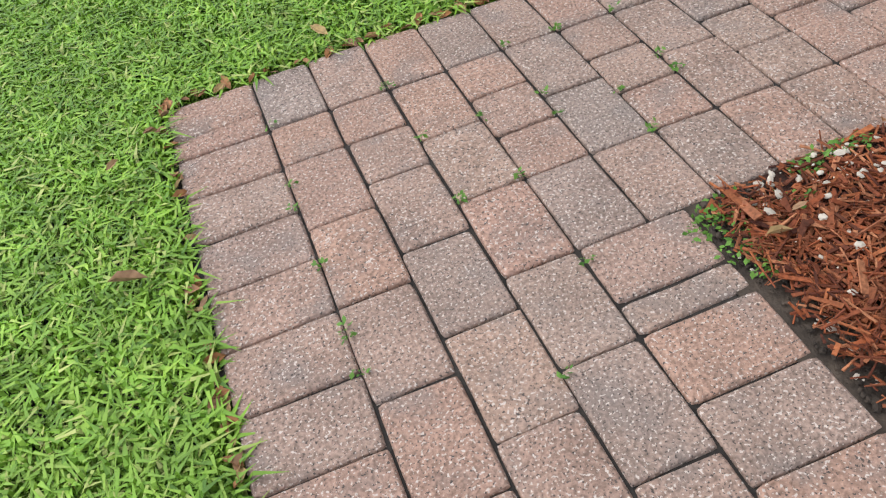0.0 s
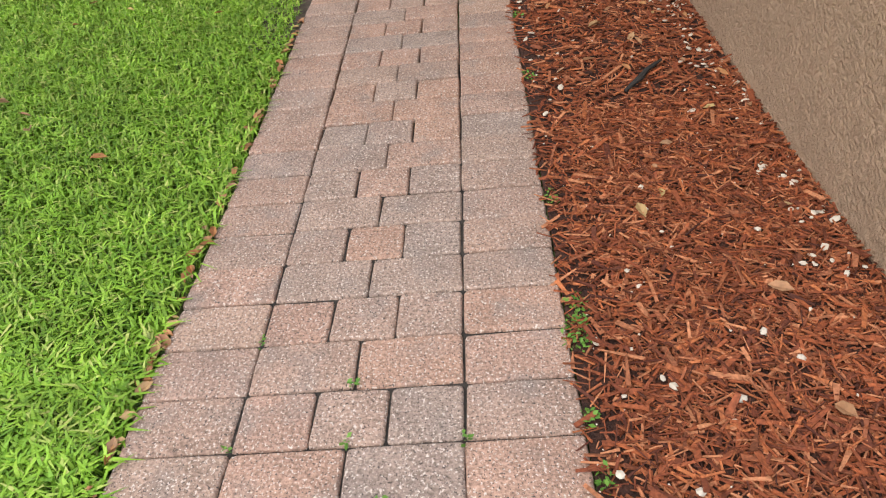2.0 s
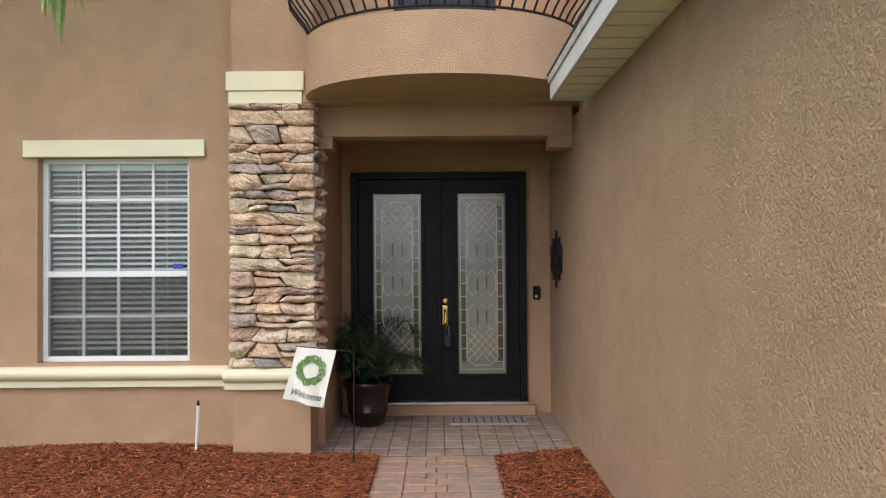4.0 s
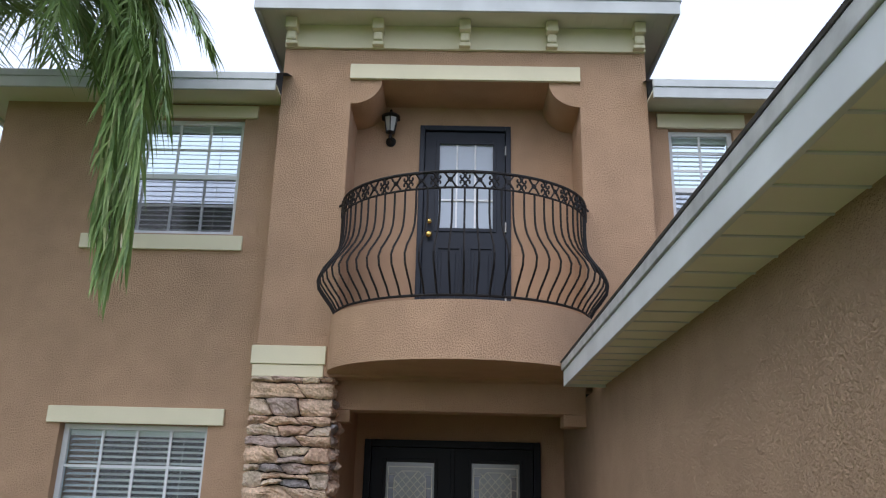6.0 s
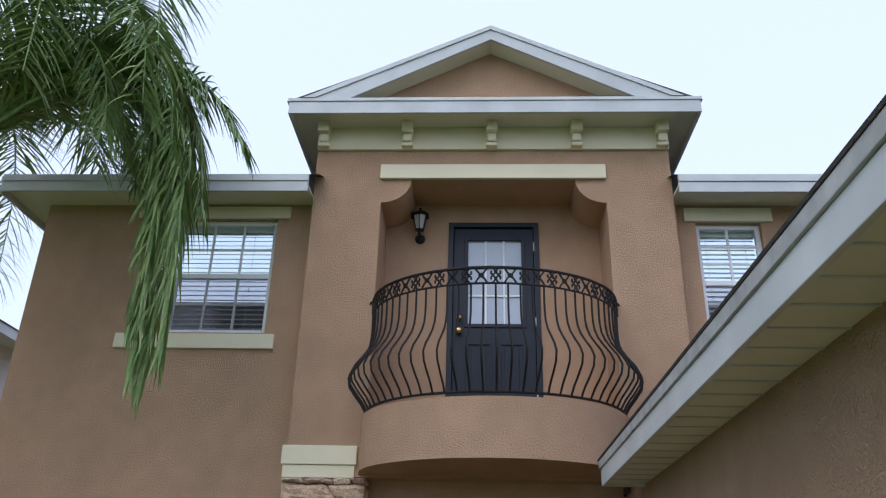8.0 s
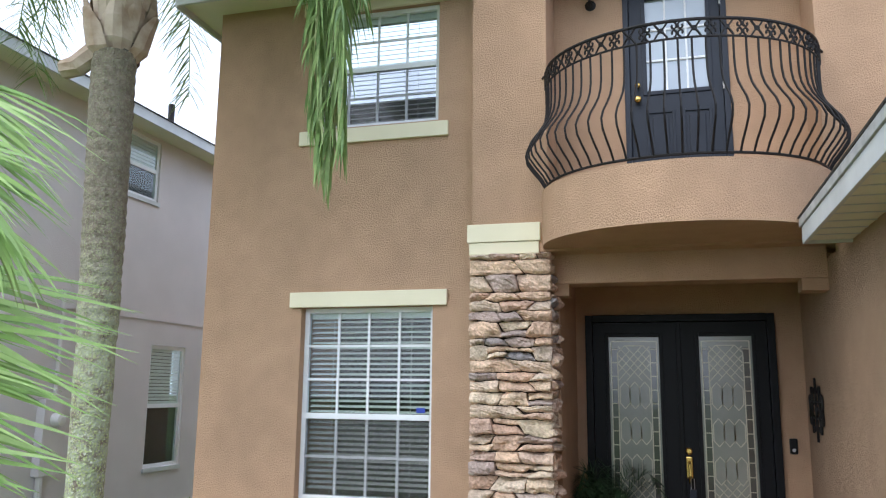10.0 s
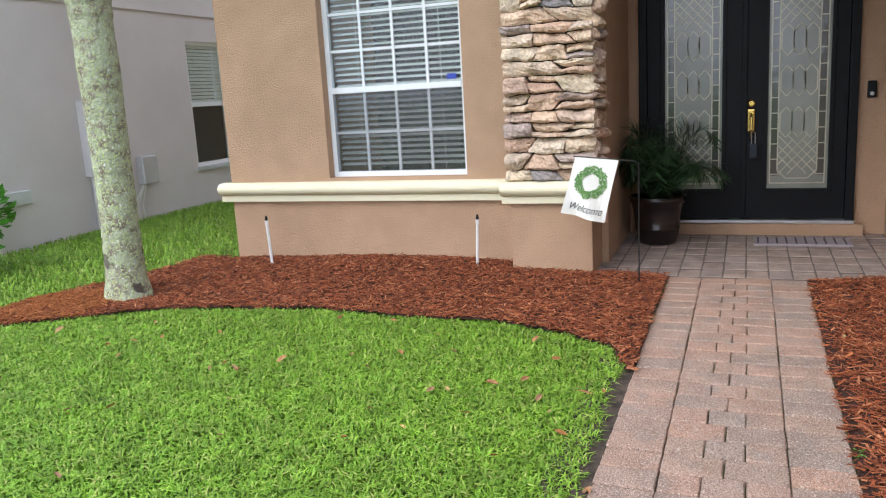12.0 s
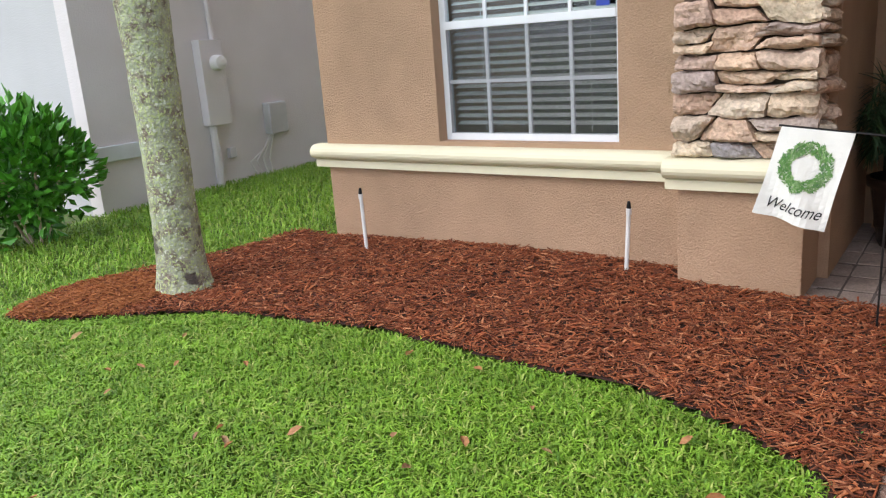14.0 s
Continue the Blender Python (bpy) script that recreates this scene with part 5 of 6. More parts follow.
def flagp(u, v, o=0.0):
    """Flag cloth: u from the stake side to the free side, v down from the top."""
    return fm @ Vector((-0.012 * math.sin(u * 9 + v * 5) * v * 2.0 - 0.05 * v - o, (u - 0.5) * FW + 0.1 * v, -v * (0.385 + 0.05 * (1 - u)) + (u - 0.5) * 0.03))


bm = bmesh.new()
gr = [[bm.verts.new(flagp(i / 12, j / 16)) for i in range(13)] for j in range(17)]
for j in range(16):
    for i in range(12):
        bm.faces.new((gr[j][i], gr[j][i + 1], gr[j + 1][i + 1], gr[j + 1][i]))
cloth = part("cloth", bm, M_CLOTH, fl, "white cloth")
md = cloth.modifiers.new("thick", "SOLIDIFY")
md.thickness = 0.003
rng = random.Random(2)
bm = bmesh.new()
for k in range(760):
    a = rng.uniform(0, 2 * math.pi)
    r = 0.08 + rng.uniform(-0.026, 0.024)
    u, v = 0.5 + r * math.cos(a) / FW, 0.40 + r * math.sin(a) / FH
    b = a + rng.choice((-1, 1)) * rng.uniform(0.6, 1.5)
    L, W = rng.uniform(0.014, 0.028), rng.uniform(0.0026, 0.0048)
    du, dv = math.cos(b), math.sin(b)
    q = [(0, 0), (L * 0.5, W), (L, 0), (L * 0.5, -W)]
    bm.faces.new([bm.verts.new(flagp(u + (x * du - y * dv) / FW, v + (x * dv + y * du) / FH, 0.0035 + 0.00001 * k)) for x, y in q])
part("wreath", bm, M_WREATH, cloth, "printed green leaf wreath")
tc = bpy.data.curves.new("lettering", "FONT")
tc.body, tc.size, tc.align_x, tc.shear = "Welcome", 0.072, "CENTER", 0.35
to = bpy.data.objects.new("lettering_source", tc)
scene.collection.objects.link(to)
bpy.context.view_layer.update()
tme = bpy.data.meshes.new_from_object(to.evaluated_get(bpy.context.evaluated_depsgraph_get()))
bpy.data.objects.remove(to)
tme.materials.clear()
tme.materials.append(M_INK)
for v in tme.vertices:
    v.co = flagp(0.5 - v.co.x * 0.82 / FW, 0.90 - v.co.y * 1.0 / FH, 0.007)
tx = new("lettering", tme)
tx.parent = cloth

# ---- stone veneer on the pier ----
rng = random.Random(21)


def stone_patch(c0, c1, bot, topf, depth, rng, seed):
    """A rough ledge stone filling a cell: c0, c1 its slanted sides as (u low, u high), bot and topf its bed lines over u."""
    bm = bmesh.new()
    nu, nv = 10, 7
    g = {}
    tilt, roll_ = rng.uniform(-0.024, 0.024), rng.uniform(-0.026, 0.012)
    ridge = rng.uniform(0.3, 0.75)
    for i in range(nu + 1):
        for j in range(nv + 1):
            fu, fv = i / nu, j / nv
            ua, ub = c0[0] + (c0[1] - c0[0]) * fv, c1[0] + (c1[1] - c1[0]) * fv
            rag = 0.004 * noise.noise((fu * 5 + seed, fv * 5, 3.3))
            u = ua + 0.004 + (ub - ua - 0.008) * fu + 1.6 * rag
            z = bot(u) + 0.004 + (topf(u) - bot(u) - 0.008) * fv + 1.4 * rag
            if i in (0, nu) and j in (0, nv):
                u += (0.004 if i == 0 else -0.004)
                z += (0.003 if j == 0 else -0.003)
            edge = max(abs(fu - 0.5), abs(fv - 0.5)) * 2
            facet = 0.022 * (1 - abs(fv - ridge) * 1.6)
            dx = depth * (0.68 + 0.32 * (1 - edge ** 7)) + facet + tilt * (fu - 0.5) * 2 + roll_ * (fv - 0.5) * 2 + 0.014 * round(3 * noise.noise((u * 7 + seed, z * 13, seed * 3.1))) + 0.014 * noise.noise((u * 13 + seed, z * 17, seed)) + 0.008 * noise.noise((u * 38, z * 46, seed))
            g[i, j] = bm.verts.new((-max(dx, 0.012), u, z))
    for i in range(nu):
        for j in range(nv):
            bm.faces.new((g[i, j], g[i + 1, j], g[i + 1, j + 1], g[i, j + 1]))
    rim = [g[i, 0] for i in range(nu + 1)] + [g[nu, j] for j in range(1, nv + 1)] + [g[i, nv] for i in range(nu - 1, -1, -1)] + [g[0, j] for j in range(nv - 1, 0, -1)]
    back = [bm.verts.new((0.02, v.co.y, v.co.z)) for v in rim]
    n = len(rim)
    for k in range(n):
        bm.faces.new((rim[k], rim[(k + 1) % n], back[(k + 1) % n], back[k]))
    return mesh_of("stone", bm, M_STONE)


def veneer(width, z0, z1, m, wmin, wmax):
    zs = [z0]
    while zs[-1] < z1 - 0.16:
        zs.append(zs[-1] + rng.uniform(0.07, 0.145))
    zs.append(z1)

    def line(k):
        if k in (0, len(zs) - 1):
            return lambda u: zs[k]
        ph, a = rng.uniform(0, 9), rng.uniform(0.012, 0.03)
        return lambda u: zs[k] + a * noise.noise((u * 5.5, ph, k)) + 0.3 * a * noise.noise((u * 17, ph, k))

    beds = [line(k) for k in range(len(zs))]
    for k in range(len(zs) - 1):
        h = zs[k + 1] - zs[k]
        cuts = [(-width / 2, -width / 2 + rng.uniform(-0.01, 0.01))]
        while width / 2 - max(cuts[-1]) > wmin + 0.06:
            u = max(cuts[-1]) + rng.uniform(wmin, wmax)
            if width / 2 - u < 0.09:
                break
            sl = rng.choice((1.0, 1.0, -1.0, -1.0)) * rng.uniform(0.0, 0.055)
            cuts.append((u - sl, u + sl))
        cuts.append((width / 2, width / 2 + rng.uniform(-0.008, 0.012)))
        for c0, c1 in zip(cuts, cuts[1:]):
            d = rng.uniform(0.035, 0.08)
            if h > 0.105 and rng.random() < 0.4:
                f, ph = rng.uniform(0.35, 0.65), rng.uniform(0, 9)
                mid = lambda u, k=k, f=f, ph=ph: beds[k](u) + (beds[k + 1](u) - beds[k](u)) * (f + 0.16 * noise.noise((u * 6, ph, 0)))
                piece("stone", stone_patch(c0, c1, beds[k], mid, d, rng, rng.uniform(0, 50)), pier, m)
                piece("stone", stone_patch(c0, c1, mid, beds[k + 1], rng.uniform(0.03, 0.06), rng, rng.uniform(0, 50)), pier, m)
            else:
                piece("stone", stone_patch(c0, c1, beds[k], beds[k + 1], d, rng, rng.uniform(0, 50)), pier, m)


veneer(0.69, 0.815, 2.95, pose(TX + 0.025, 2.66, 0), 0.12, 0.31)
veneer(0.40, 0.815, 2.95, pose(7.84, 2.375, 0, 0, 0, 90), 0.12, 0.22)

# ---- paver walk ----
rng = random.Random(4)
walkway = thing("pavement", (3.0, 1.34, 0), "weathered pinkish-grey concrete paver walk with tight joints", "pavement", "structure")


def paver_mesh(lx, ly, mat_, rng):
    """A tumbled paver: wavy sides, worn round arrises and a slightly domed top."""
    bm = bmesh.new()
    t, seed = 0.05, rng.uniform(0, 90)
    hx, hy = lx / 2 - 0.0020 - rng.uniform(0, 0.0012), ly / 2 - 0.0013 - rng.uniform(0, 0.0012)

    def ring(inset, z, wob):
        out = []
        st = (-1, -0.86, 0.0, 0.86)
        side = [(q, -1) for q in st] + [(1, q) for q in st] + [(-q, 1) for q in st] + [(-1, -q) for q in st]
        for a, b in side:
            x, y = a * (hx - inset), b * (hy - inset)
            if abs(a) == 1 and abs(b) == 1:
                x, y = x - a * rng.uniform(0.0012, 0.0035), y - b * rng.uniform(0.0012, 0.0035)
            w = wob * noise.noise((x * 26 + seed, y * 26, seed))
            out.append(bm.verts.new((x + w * abs(a) * a, y + w * abs(b) * b, z + 0.25 * w)))
        return out

    rs_ = [ring(0.0, -t, 0.002), ring(0.0, -0.008, 0.003), ring(0.0018, -0.003, 0.0036), ring(0.0055, 0.0, 0.0036)]
    for a, b in zip(rs_, rs_[1:]):
        for k in range(16):
            bm.faces.new((a[k], a[(k + 1) % 16], b[(k + 1) % 16], b[k]))
    top = bm.verts.new((0, 0, 0.0012))
    for k in range(16):
        bm.faces.new((rs_[-1][k], rs_[-1][(k + 1) % 16], top))
    return mesh_of("paver", bm, mat_)


B = BRW
VAR = {k: [paver_mesh(*k, M_PAVER, rng) for _ in range(6)] for k in ((ROWP, B), (B, ROWP), (ROWP, ROWP), (B, 0.082), (B, 0.074))}


def lay(cx, cy, key):
    m = pose(cx + rng.uniform(-0.0012, 0.0012), cy + rng.uniform(-0.0016, 0.0016), gz(cx) + rng.uniform(-0.0022, 0.0022), rng.uniform(-0.6, 0.6), rng.uniform(-0.6, 0.6), rng.uniform(-0.7, 0.7))
    piece("paver", rng.choice(VAR[key]), walkway, m)


for r in range(0, 49):
    xc = XROW(r) + ROWP / 2
    lay(xc, PY1 - B / 2, (ROWP, B))
    if r >= 3:
        lay(xc, PY0 + B / 2, (ROWP, B))
        if r % 2:
            for k in range(3):
                lay(xc, PY0 + B + ROWP * (k + 0.5), (ROWP, ROWP))
        else:
            for k in range(2):
                lay(xc, PY0 + B * (k + 1.5), (ROWP, B))
XL = XROW(0)
lay(XL - B / 2, PY1 - ROWP / 2, (B, ROWP))
lay(XL - B / 2, PY1 - ROWP - 0.041, (B, 0.082))
y = PY1 - ROWP - 0.082
while y > -1.6:
    lay(XL - B / 2, y - ROWP / 2, (B, ROWP))
    y -= ROWP
lay(XROW(3) + B / 2, PY0 - ROWP / 2, (B, ROWP))
lay(XROW(3) + B / 2, PY0 - ROWP - 0.037, (B, 0.074))
y = PY0 - ROWP - 0.074
while y > -1.6:
    lay(XROW(3) + B / 2, y - ROWP / 2, (B, ROWP))
    y -= ROWP
for c, first in ((0, ROWP), (1, ROWP), (2, B)):
    xc = XL + ROWP * (c + 0.5)
    y = PY1 - B
    n = 0
    while y > -1.6:
        L = ROWP if (n == 0 and first == ROWP) or (c == 1 and n == 1) else B
        lay(xc, y - L / 2, (ROWP, L))
        y -= L
        n += 1
solid("walk_bedding_near", bx(XL - B + 0.01, XROW(3) + B - 0.01, -1.7, PY0 + 0.01, -0.1, -0.009), M_SAND, "dark sand bedding under the paver walk", "sand")

porch = thing("porch_floor", (8.4, 1.3, 0.1), "grey-brown paver floor of the entry porch", "floor", "structure")
part("bedding", extrude_y(bmesh.new(), [(SLABX, -0.1), (SLABX, gz(SLABX) + 0.0015), (DX + 0.05, gz(DX + 0.05) + 0.0015), (DX + 0.05, -0.1)], GY, 2.32), mat("porch_joint", (0.16, 0.125, 0.108), 0.95, 0.2, 30), porch)
PM = [paver_mesh(ROWP, B, M_PORCH, rng) for _ in range(5)]
for i in range(7):
    for j in range(14):
        xx = SLABX + 0.002 + B * (i + 0.5)
        yy = GY + ROWP * (j + 0.5) - 0.02
        if yy < 2.36 and xx < DX:
            o = piece("paver", rng.choice(PM), porch, pose(xx, yy + 0.02, gz(xx) + 0.004 + rng.uniform(-0.001, 0.001), 0, 0, 90))

# ---- mulch ----
def chips(name, count, region, size, material, label, lift, seed):
    rs = np.random.RandomState(seed)
    verts, faces = [], []
    made = 0
    while made < count:
        x, y = region(rs)
        if x is None:
            continue
        L = size * rs.uniform(0.35, 1.5)
        w, t = (0.0025 + 0.0115 * rs.uniform() ** 2.2) * (size / 0.05), rs.uniform(0.0015, 0.004)
        m = Matrix.Translation((x, y, lift(x, y) + rs.uniform(0.0, 0.016))) @ Euler((rs.uniform(-0.5, 0.5), rs.normal(0, 0.22), rs.uniform(0, 6.283))).to_matrix().to_4x4()
        k = len(verts)
        tp = rs.uniform(0.2, 0.9)
        for sx, sw in ((-1, 1.0), (1, tp)):
            for sy in (-1, 1):
                for sz in (-1, 1):
                    verts.append(tuple(m @ Vector((sx * L / 2, sy * w / 2 * sw, sz * t / 2))))
        faces += [(k, k + 1, k + 3, k + 2), (k + 4, k + 6, k + 7, k + 5), (k, k + 4, k + 5, k + 1), (k + 2, k + 3, k + 7, k + 6), (k, k + 2, k + 6, k + 4), (k + 1, k + 5, k + 7, k + 3)]
        made += 1
    return tagged(new(name, raw_mesh(name, verts, faces, material)), label, "mulch", kind="stuff")


def reg_front(rs):
    x, y = rs.uniform(5.5, WX), rs.uniform(PY1, 6.65)
    return (x, y) if in_bed(x, y) and not (2.35 < y < 2.99 and x > TX) and (y > 2.2 or x < SLABX) else (None, None)


def reg_side(rs):
    x, y = rs.uniform(0.79, SLABX), rs.uniform(GY, PY0 + 0.01)
    if y > PY0 - 0.06 and rs.uniform() < 0.6:
        return None, None
    return x, y


def reg_near(rs):
    return 0.84 + 1.33 * rs.uniform() ** 1.1, rs.uniform(-1.2, GY)


def side_h(x, y):
    return gz(x) + 0.05 * max(0, (PY0 - y) / 0.7)


chips("mulch_front", 21000, reg_front, 0.055, M_MULCH, "red-brown shredded bark mulch along the house", mulch_h, 1)
chips("mulch_side", 17000, reg_side, 0.05, M_MULCH, "red-brown shredded bark mulch beside the walk", side_h, 2)
def reg_side_near(rs):
    x, y = rs.uniform(0.8, 3.4), rs.uniform(GY, PY0 - 0.01)
    return (x, y) if rs.uniform() < (PY0 - y + 0.05) / 0.25 else (None, None)


chips("mulch_side_fine", 13000, reg_side_near, 0.034, M_MULCH, "fine red-brown bark shreds beside the walk", side_h, 5)
chips("mulch_front_fine", 12000, reg_front, 0.036, M_MULCH, "fine red-brown bark shreds along the house", mulch_h, 9)
chips("mulch_large", 700, reg_side, 0.075, M_MULCH, "longer bark chips on the mulch beside the walk", lambda x, y: side_h(x, y) + 0.008, 17)
def reg_edge(rs):
    return 0.762 + 0.16 * rs.uniform(), rs.uniform(-1.2, PY0 - 0.03)


chips("mulch_edge_fine", 1500, reg_edge, 0.034, M_MULCH, "crumbled bark and debris on dark soil beside the pavers", lambda x, y: gz(x) + 0.008, 23)
chips("mulch_near", 4200, reg_near, 0.036, M_MULCH, "red-brown shredded bark mulch by the garage", lambda x, y: gz(x) + 0.012, 3)


def reg_straw(rs):
    a, r = rs.uniform(0, 6.283), 0.55 * rs.uniform() ** 0.5
    x, y = 6.1 + r * math.cos(a) * 0.9, 6.15 + r * math.sin(a) * 0.75
    return (x, y) if in_bed(x, y) else (None, None)


chips("mulch_fresh", 2200, reg_straw, 0.045, M_STRAW, "fresh orange mulch round the palm's foot", lambda x, y: mulch_h(x, y) + 0.012, 4)
sheet("bed_soil_garage", 0.76, 2.3, -1.3, GY, 10, 10, lambda x, y: True, lambda x, y: gz(x) + 0.001, M_MSOIL, "dark soil by the garage corner", "soil")


# ---- shells, leaves and weeds ----
def pebbles(name, count, region, lift, smin, smax, material, label, seed, flat=0.5):
    rs = np.random.RandomState(seed)
    bm = bmesh.new()
    n = 0
    while n < count:
        x, y = region(rs)
        if x is None:
            continue
        s = smin + (smax - smin) * rs.uniform() ** 3
        vs = bmesh.ops.create_icosphere(bm, subdivisions=1, radius=s)["verts"]
        m = Euler((rs.uniform(-0.4, 0.4), rs.uniform(-0.4, 0.4), rs.uniform(0, 6.28))).to_matrix()
        for v in vs:
            v.co = Vector((x, y, lift(x, y) + 0.014)) + m @ Vector((v.co.x * 1.3 * rs.uniform(0.8, 1.2), v.co.y * rs.uniform(0.7, 1.2), v.co.z * flat))
        n += 1
    return tagged(new(name, mesh_of(name, bm, material)), label, "stones", kind="stuff")


def reg_shell(rs):
    x = 0.85 + rs.uniform() ** 1.2 * 4.2
    near = rs.uniform() < 0.5
    y = PY0 - abs(rs.normal(0, 0.09)) - 0.01 if near else rs.uniform(GY, PY0)
    if near and rs.uniform() < 0.5:
        x = rs.uniform(0.85, 1.5)
    return (x, y) if y > GY + 0.02 else (None, None)


pebbles("shell_fragments", 330, reg_shell, side_h, 0.0016, 0.011, M_SHELL, "small white shell fragments in the mulch", 6)


def reg_wall_shell(rs):
    return rs.uniform(2.4, 5.2), GY + 0.02 + abs(rs.normal(0, 0.07))


pebbles("shell_pieces", 130, reg_wall_shell, side_h, 0.004, 0.013, M_SHELL, "white shell pieces along the garage wall", 16)


pebbles("soil_crumbs", 900, lambda rs: (0.753 + 0.2 * rs.uniform() ** 1.3, rs.uniform(-0.6, PY0 - 0.01)), lambda x, y: gz(x) - 0.012, 0.002, 0.010, M_SOIL, "dark crumbs of soil beside the pavers", 26, 0.7)
pebbles("shell_grit", 110, lambda rs: (0.757 + 0.35 * rs.uniform() ** 1.2, rs.uniform(0.1, PY0 - 0.01)), lambda x, y: gz(x) - 0.006, 0.002, 0.013, M_SHELL, "white shell grit on the dark soil", 27)


def leaves(name, count, region, lift, label, seed, smin=0.018, smax=0.04):
    rs = np.random.RandomState(seed)
    verts, faces = [], []
    n = 0
    while n < count:
        x, y = region(rs)
        if x is None:
            continue
        s = rs.uniform(smin, smax)
        m = Matrix.Translation((x, y, lift(x, y))) @ Euler((rs.uniform(-0.5, 0.5), rs.uniform(-0.5, 0.5), rs.uniform(0, 6.28))).to_matrix().to_4x4()
        k = len(verts)
        c = rs.uniform(0.1, 0.5) * s
        for p in ((-s, 0, c * 0.4), (-0.3 * s, 0.45 * s, c), (0.5 * s, 0.35 * s, c), (s, 0, 0), (0.5 * s, -0.35 * s, c), (-0.3 * s, -0.45 * s, c), (0, 0, 0)):
            verts.append(tuple(m @ Vector(p)))
        faces += [(k + 6, k + i, k + (i + 1) % 6) for i in range(6)]
        n += 1
    return tagged(new(name, raw_mesh(name, verts, faces, M_LEAF)), label, "leaves", kind="stuff")


def in_lawn(x, y):
    if x < XL - B - 0.01:
        return y > -2.5
    if x > 4.3 and y < PY1 + 0.035 + 0.04 * noise.noise((x * 2.5, 0, 5)) + 0.03 * min(1, x - 4.3):
        return False
    return y > PY1 + 0.015 and not (in_bed(x, y)) and not (x > bed_edge(y) and y < 5.7) and not (x > WX and y < 5.75) and y < NY


def reg_lawn_leaf(rs):
    x, y = rs.uniform(-1.3, 6.3), rs.uniform(-1.0, 6.0)
    return (x, y) if in_lawn(x, y) else (None, None)


def reg_edge_leaf(rs):
    if rs.uniform() < 0.3:
        return XL - B - abs(rs.normal(0, 0.012)), rs.uniform(-1.2, PY1)
    return rs.uniform(-0.2, 4.5), PY1 + abs(rs.normal(0, 0.014))


leaves("fallen_leaves", 190, reg_lawn_leaf, lambda x, y: gz(x) + 0.03, "dry brown leaves scattered on the lawn", 7)
leaves("edge_leaves", 260, reg_edge_leaf, lambda x, y: gz(x) + 0.004, "dry leaves caught along the walk's edge", 8, 0.01, 0.026)


def weeds(name, spots, label, seed):
    rs = np.random.RandomState(seed)
    verts, faces = [], []
    for x, y, r, n in spots:
        for _ in range(n):
            a, q = rs.uniform(0, 6.28), r * rs.uniform() ** 0.6
            px, py = x + q * math.cos(a) * 1.4, y + q * math.sin(a) * 0.7
            s = rs.uniform(0.003, 0.0095)
            m = Matrix.Translation((px, py, gz(px) + rs.uniform(0.002, 0.02))) @ Euler((rs.uniform(-0.7, 0.7), rs.uniform(-0.7, 0.7), rs.uniform(0, 6.28))).to_matrix().to_4x4()
            k = len(verts)
            for p in ((0, 0, 0), (s, 0.55 * s, 0), (1.9 * s, 0, 0), (s, -0.55 * s, 0)):
                verts.append(tuple(m @ Vector(p)))
            faces.append((k, k + 1, k + 2, k + 3))
    return tagged(new(name, raw_mesh(name, verts, faces, M_WEED)), label, "weeds", kind="stuff")


rs = np.random.RandomState(12)
spots = [(0.79, 0.8, 0.06, 150), (0.79, 0.72, 0.045, 90), (0.79, 0.66, 0.03, 50), (1.02, 0.85, 0.04, 80), (1.12, 0.86, 0.035, 70), (0.80, 0.83, 0.05, 60), (0.9, 0.78, 0.05, 60), (1.36, 0.86, 0.05, 90), (1.62, 0.85, 0.05, 80), (1.72, 0.83, 0.04, 60), (2.33, 0.86, 0.045, 90), (2.42, 0.85, 0.04, 70), (1.95, 0.86, 0.025, 30), (2.1, 0.865, 0.02, 24), (2.9, 0.86, 0.03, 40), (3.7, 0.86, 0.03, 40), (4.3, 0.86, 0.03, 40), (5.0, 0.86, 0.03, 40), (7.2, 1.93, 0.07, 60), (6.3, 1.9, 0.05, 40), (6.55, 1.85, 0.04, 30)]
for _ in range(34):
    r = rs.randint(0, 16)
    spots.append((XROW(r) + rs.uniform(-0.01, 0.01), rs.choice([PY0 + B, PY0 + 2 * B, PY0 + 3 * B, PY0 + B + ROWP, PY1 - B]), 0.010, 9))
for _ in range(10):
    spots.append((rs.choice([XL, XL + ROWP, XL + 2 * ROWP, XROW(3)]), rs.uniform(0.0, 1.4), 0.010, 9))
weeds("weeds", spots, "small green weeds along the walk and in its joints", 13)
leaves("bed_leaves", 60, reg_side, lambda x, y: side_h(x, y) + 0.02, "dry leaves on the mulch", 14, 0.012, 0.03)


seedling = thing("seedling", (1.10, 0.41, 0.0), "bright green broad-leaved seedling in the mulch", "plant")
part("stem", tube(bmesh.new(), [(1.10, 0.41, 0.0), (1.095, 0.415, 0.07), (1.087, 0.418, 0.12)], 0.003, 6), M_FRONDY, seedling)
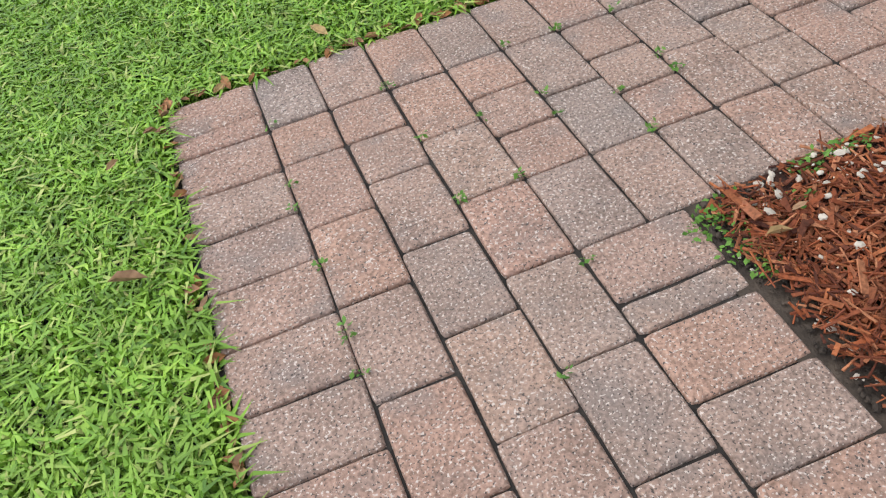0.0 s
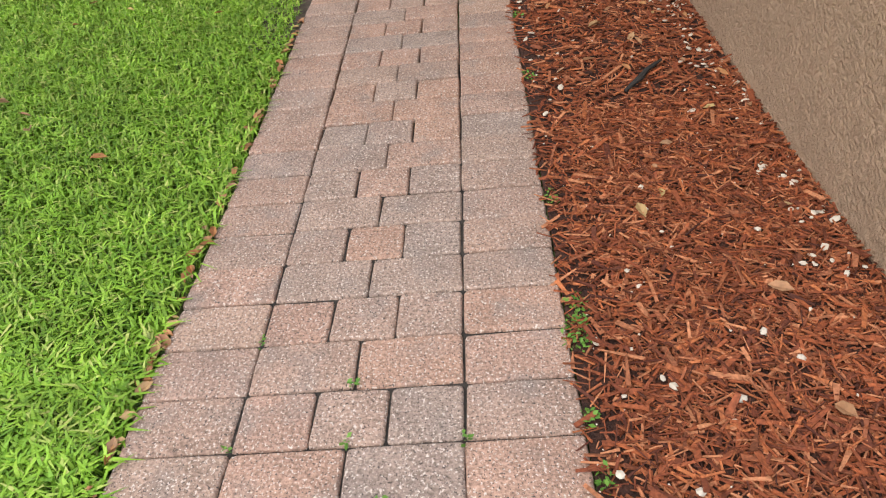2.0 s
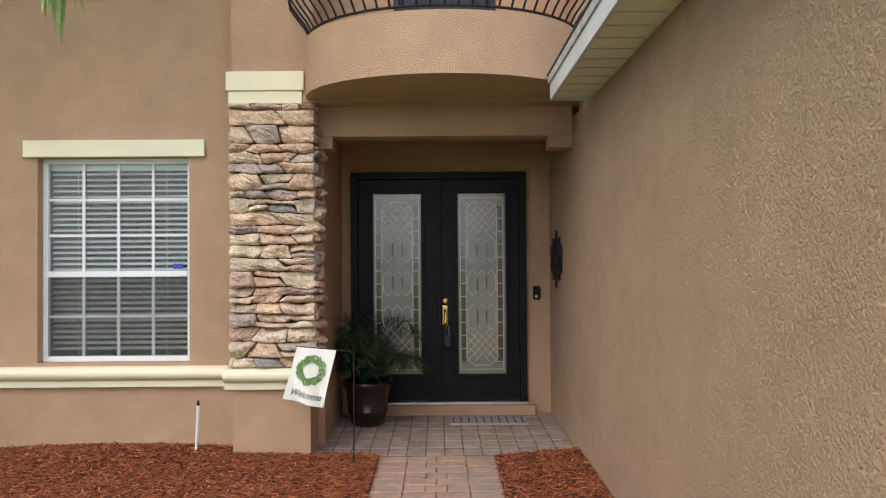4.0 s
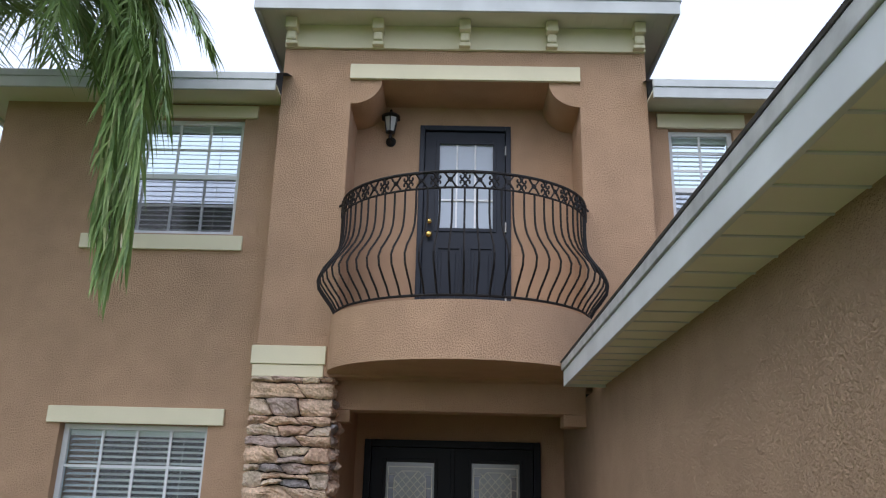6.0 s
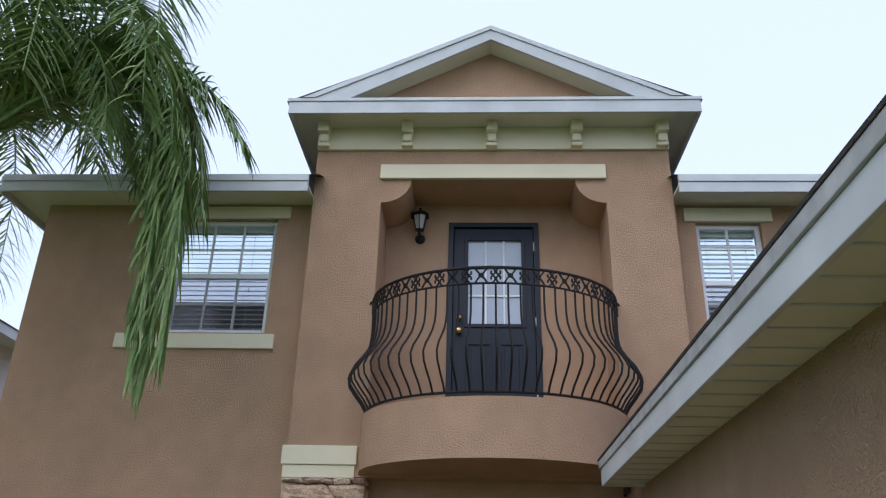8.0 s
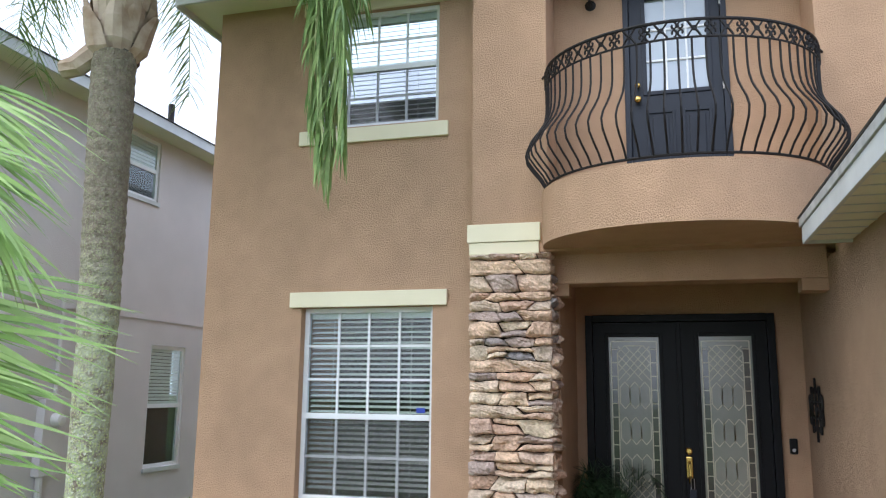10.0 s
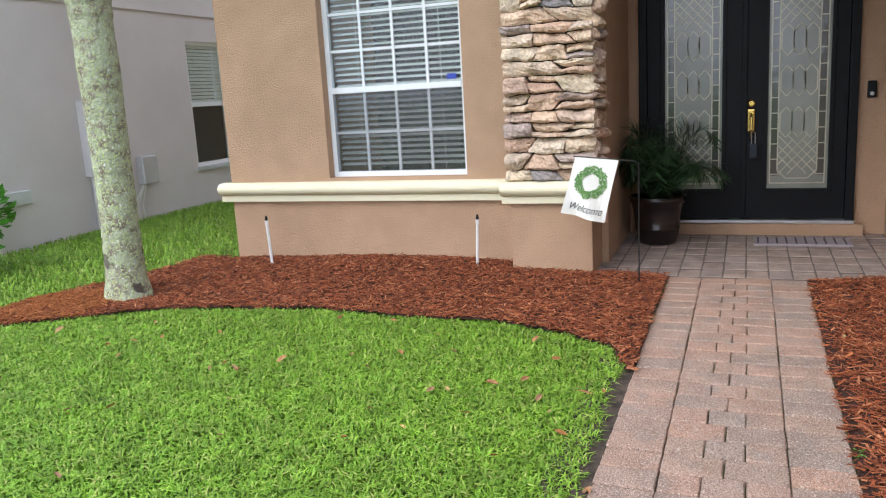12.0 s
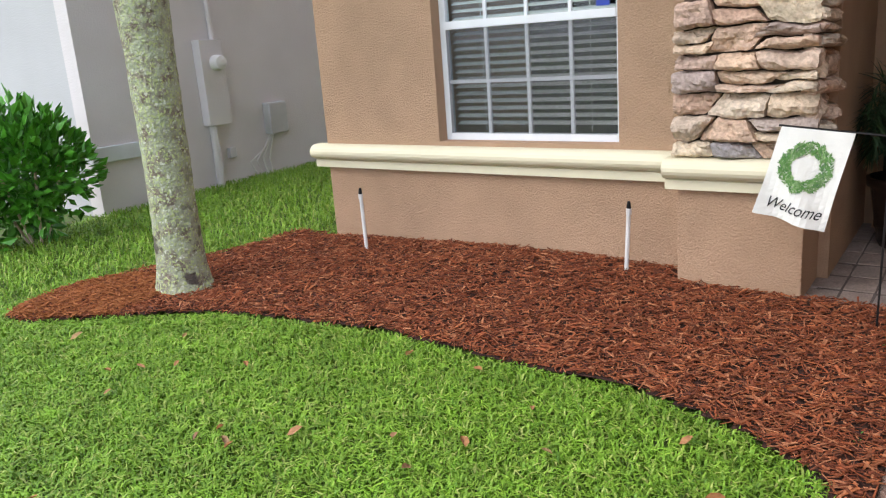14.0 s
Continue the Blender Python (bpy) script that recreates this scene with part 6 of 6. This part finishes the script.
for az, up, ln in ((200, 0.16, 0.07), (110, 0.15, 0.08), (300, 0.13, 0.07), (20, 0.10, 0.06)):
    bm = bmesh.new()
    rows_ = []
    for k in range(6):
        f = k / 5
        wd = 0.018 * math.sin(math.pi * (0.06 + 0.94 * f) ** 0.8)
        d = Vector((math.cos(radians(az)), math.sin(radians(az)), 0))
        sd = Vector((-d.y, d.x, 0))
        c = Vector((1.087, 0.418, up - 0.03)) + d * ln * f + Vector((0, 0, 0.05 * math.sin(2.2 * f)))
        rows_.append([bm.verts.new(c + sd * wd + Vector((0, 0, 0.006))), bm.verts.new(c), bm.verts.new(c - sd * wd + Vector((0, 0, 0.006)))])
    for p, q in zip(rows_, rows_[1:]):
        bm.faces.new((p[0], p[1], q[1], q[0]))
        bm.faces.new((p[1], p[2], q[2], q[1]))
    part("leaf", bm, M_BUSH, seedling, "broad green leaf", smooth=True)
twig = thing("twig", (3.54, 0.49, 0.05), "short black twig lying on the mulch", "twig")
part("bark", tube(bmesh.new(), [(3.46, 0.56, 0.048), (3.52, 0.50, 0.062), (3.57, 0.47, 0.066), (3.63, 0.41, 0.072)], [0.006, 0.011, 0.009, 0.005], 7), M_DARK, twig)

# ---- grass ----
def grass(name, count, x0, x1, y0, y1, h, w, seed, label, fade=None):
    rs = np.random.RandomState(seed)
    verts, faces = [], []
    xs, ys = rs.uniform(x0, x1, count * 3), rs.uniform(y0, y1, count * 3)
    made = 0
    for x, y in zip(xs, ys):
        if made >= count:
            break
        if not in_lawn(x, y):
            continue
        made += 1
        a = rs.uniform(0, 6.283)
        dx, dy = math.cos(a), math.sin(a)
        hh = h * rs.uniform(0.5, 1.15)
        ww = w * rs.uniform(0.7, 1.2)
        b = rs.uniform(0.3, 1.7) * hh
        z = gz(x) - 0.028
        k = len(verts)
        mx, my = x + dx * b * 0.35, y + dy * b * 0.35
        verts += [(x - dy * ww * 0.5, y + dx * ww * 0.5, z), (x + dy * ww * 0.5, y - dx * ww * 0.5, z),
                  (mx - dy * ww * 0.5, my + dx * ww * 0.5, z + hh * 0.7), (mx + dy * ww * 0.5, my - dx * ww * 0.5, z + hh * 0.7),
                  (x + dx * b, y + dy * b, z + hh * (1.0 - 0.25 * b / hh))]
        faces += [(k, k + 1, k + 3, k + 2), (k + 2, k + 3, k + 4)]
    return tagged(new(name, raw_mesh(name, verts, faces, M_GRASS)), label, "grass", kind="stuff")


grass("lawn_grass_near", 110000, -1.6, 2.6, -1.3, 4.0, 0.06, 0.0085, 31, "thick bright green lawn grass beside the walk")
grass("lawn_grass_edge", 60000, -1.1, 2.4, -0.4, 2.9, 0.05, 0.009, 34, "short broad lawn grass along the walk")
grass("lawn_grass_middle", 150000, 2.6, 6.5, 1.8, 6.7, 0.055, 0.0075, 32, "thick bright green lawn grass before the house")
grass("lawn_grass_far", 50000, 4.5, 14, 5.7, 8.75, 0.07, 0.009, 33, "green lawn grass between the houses")
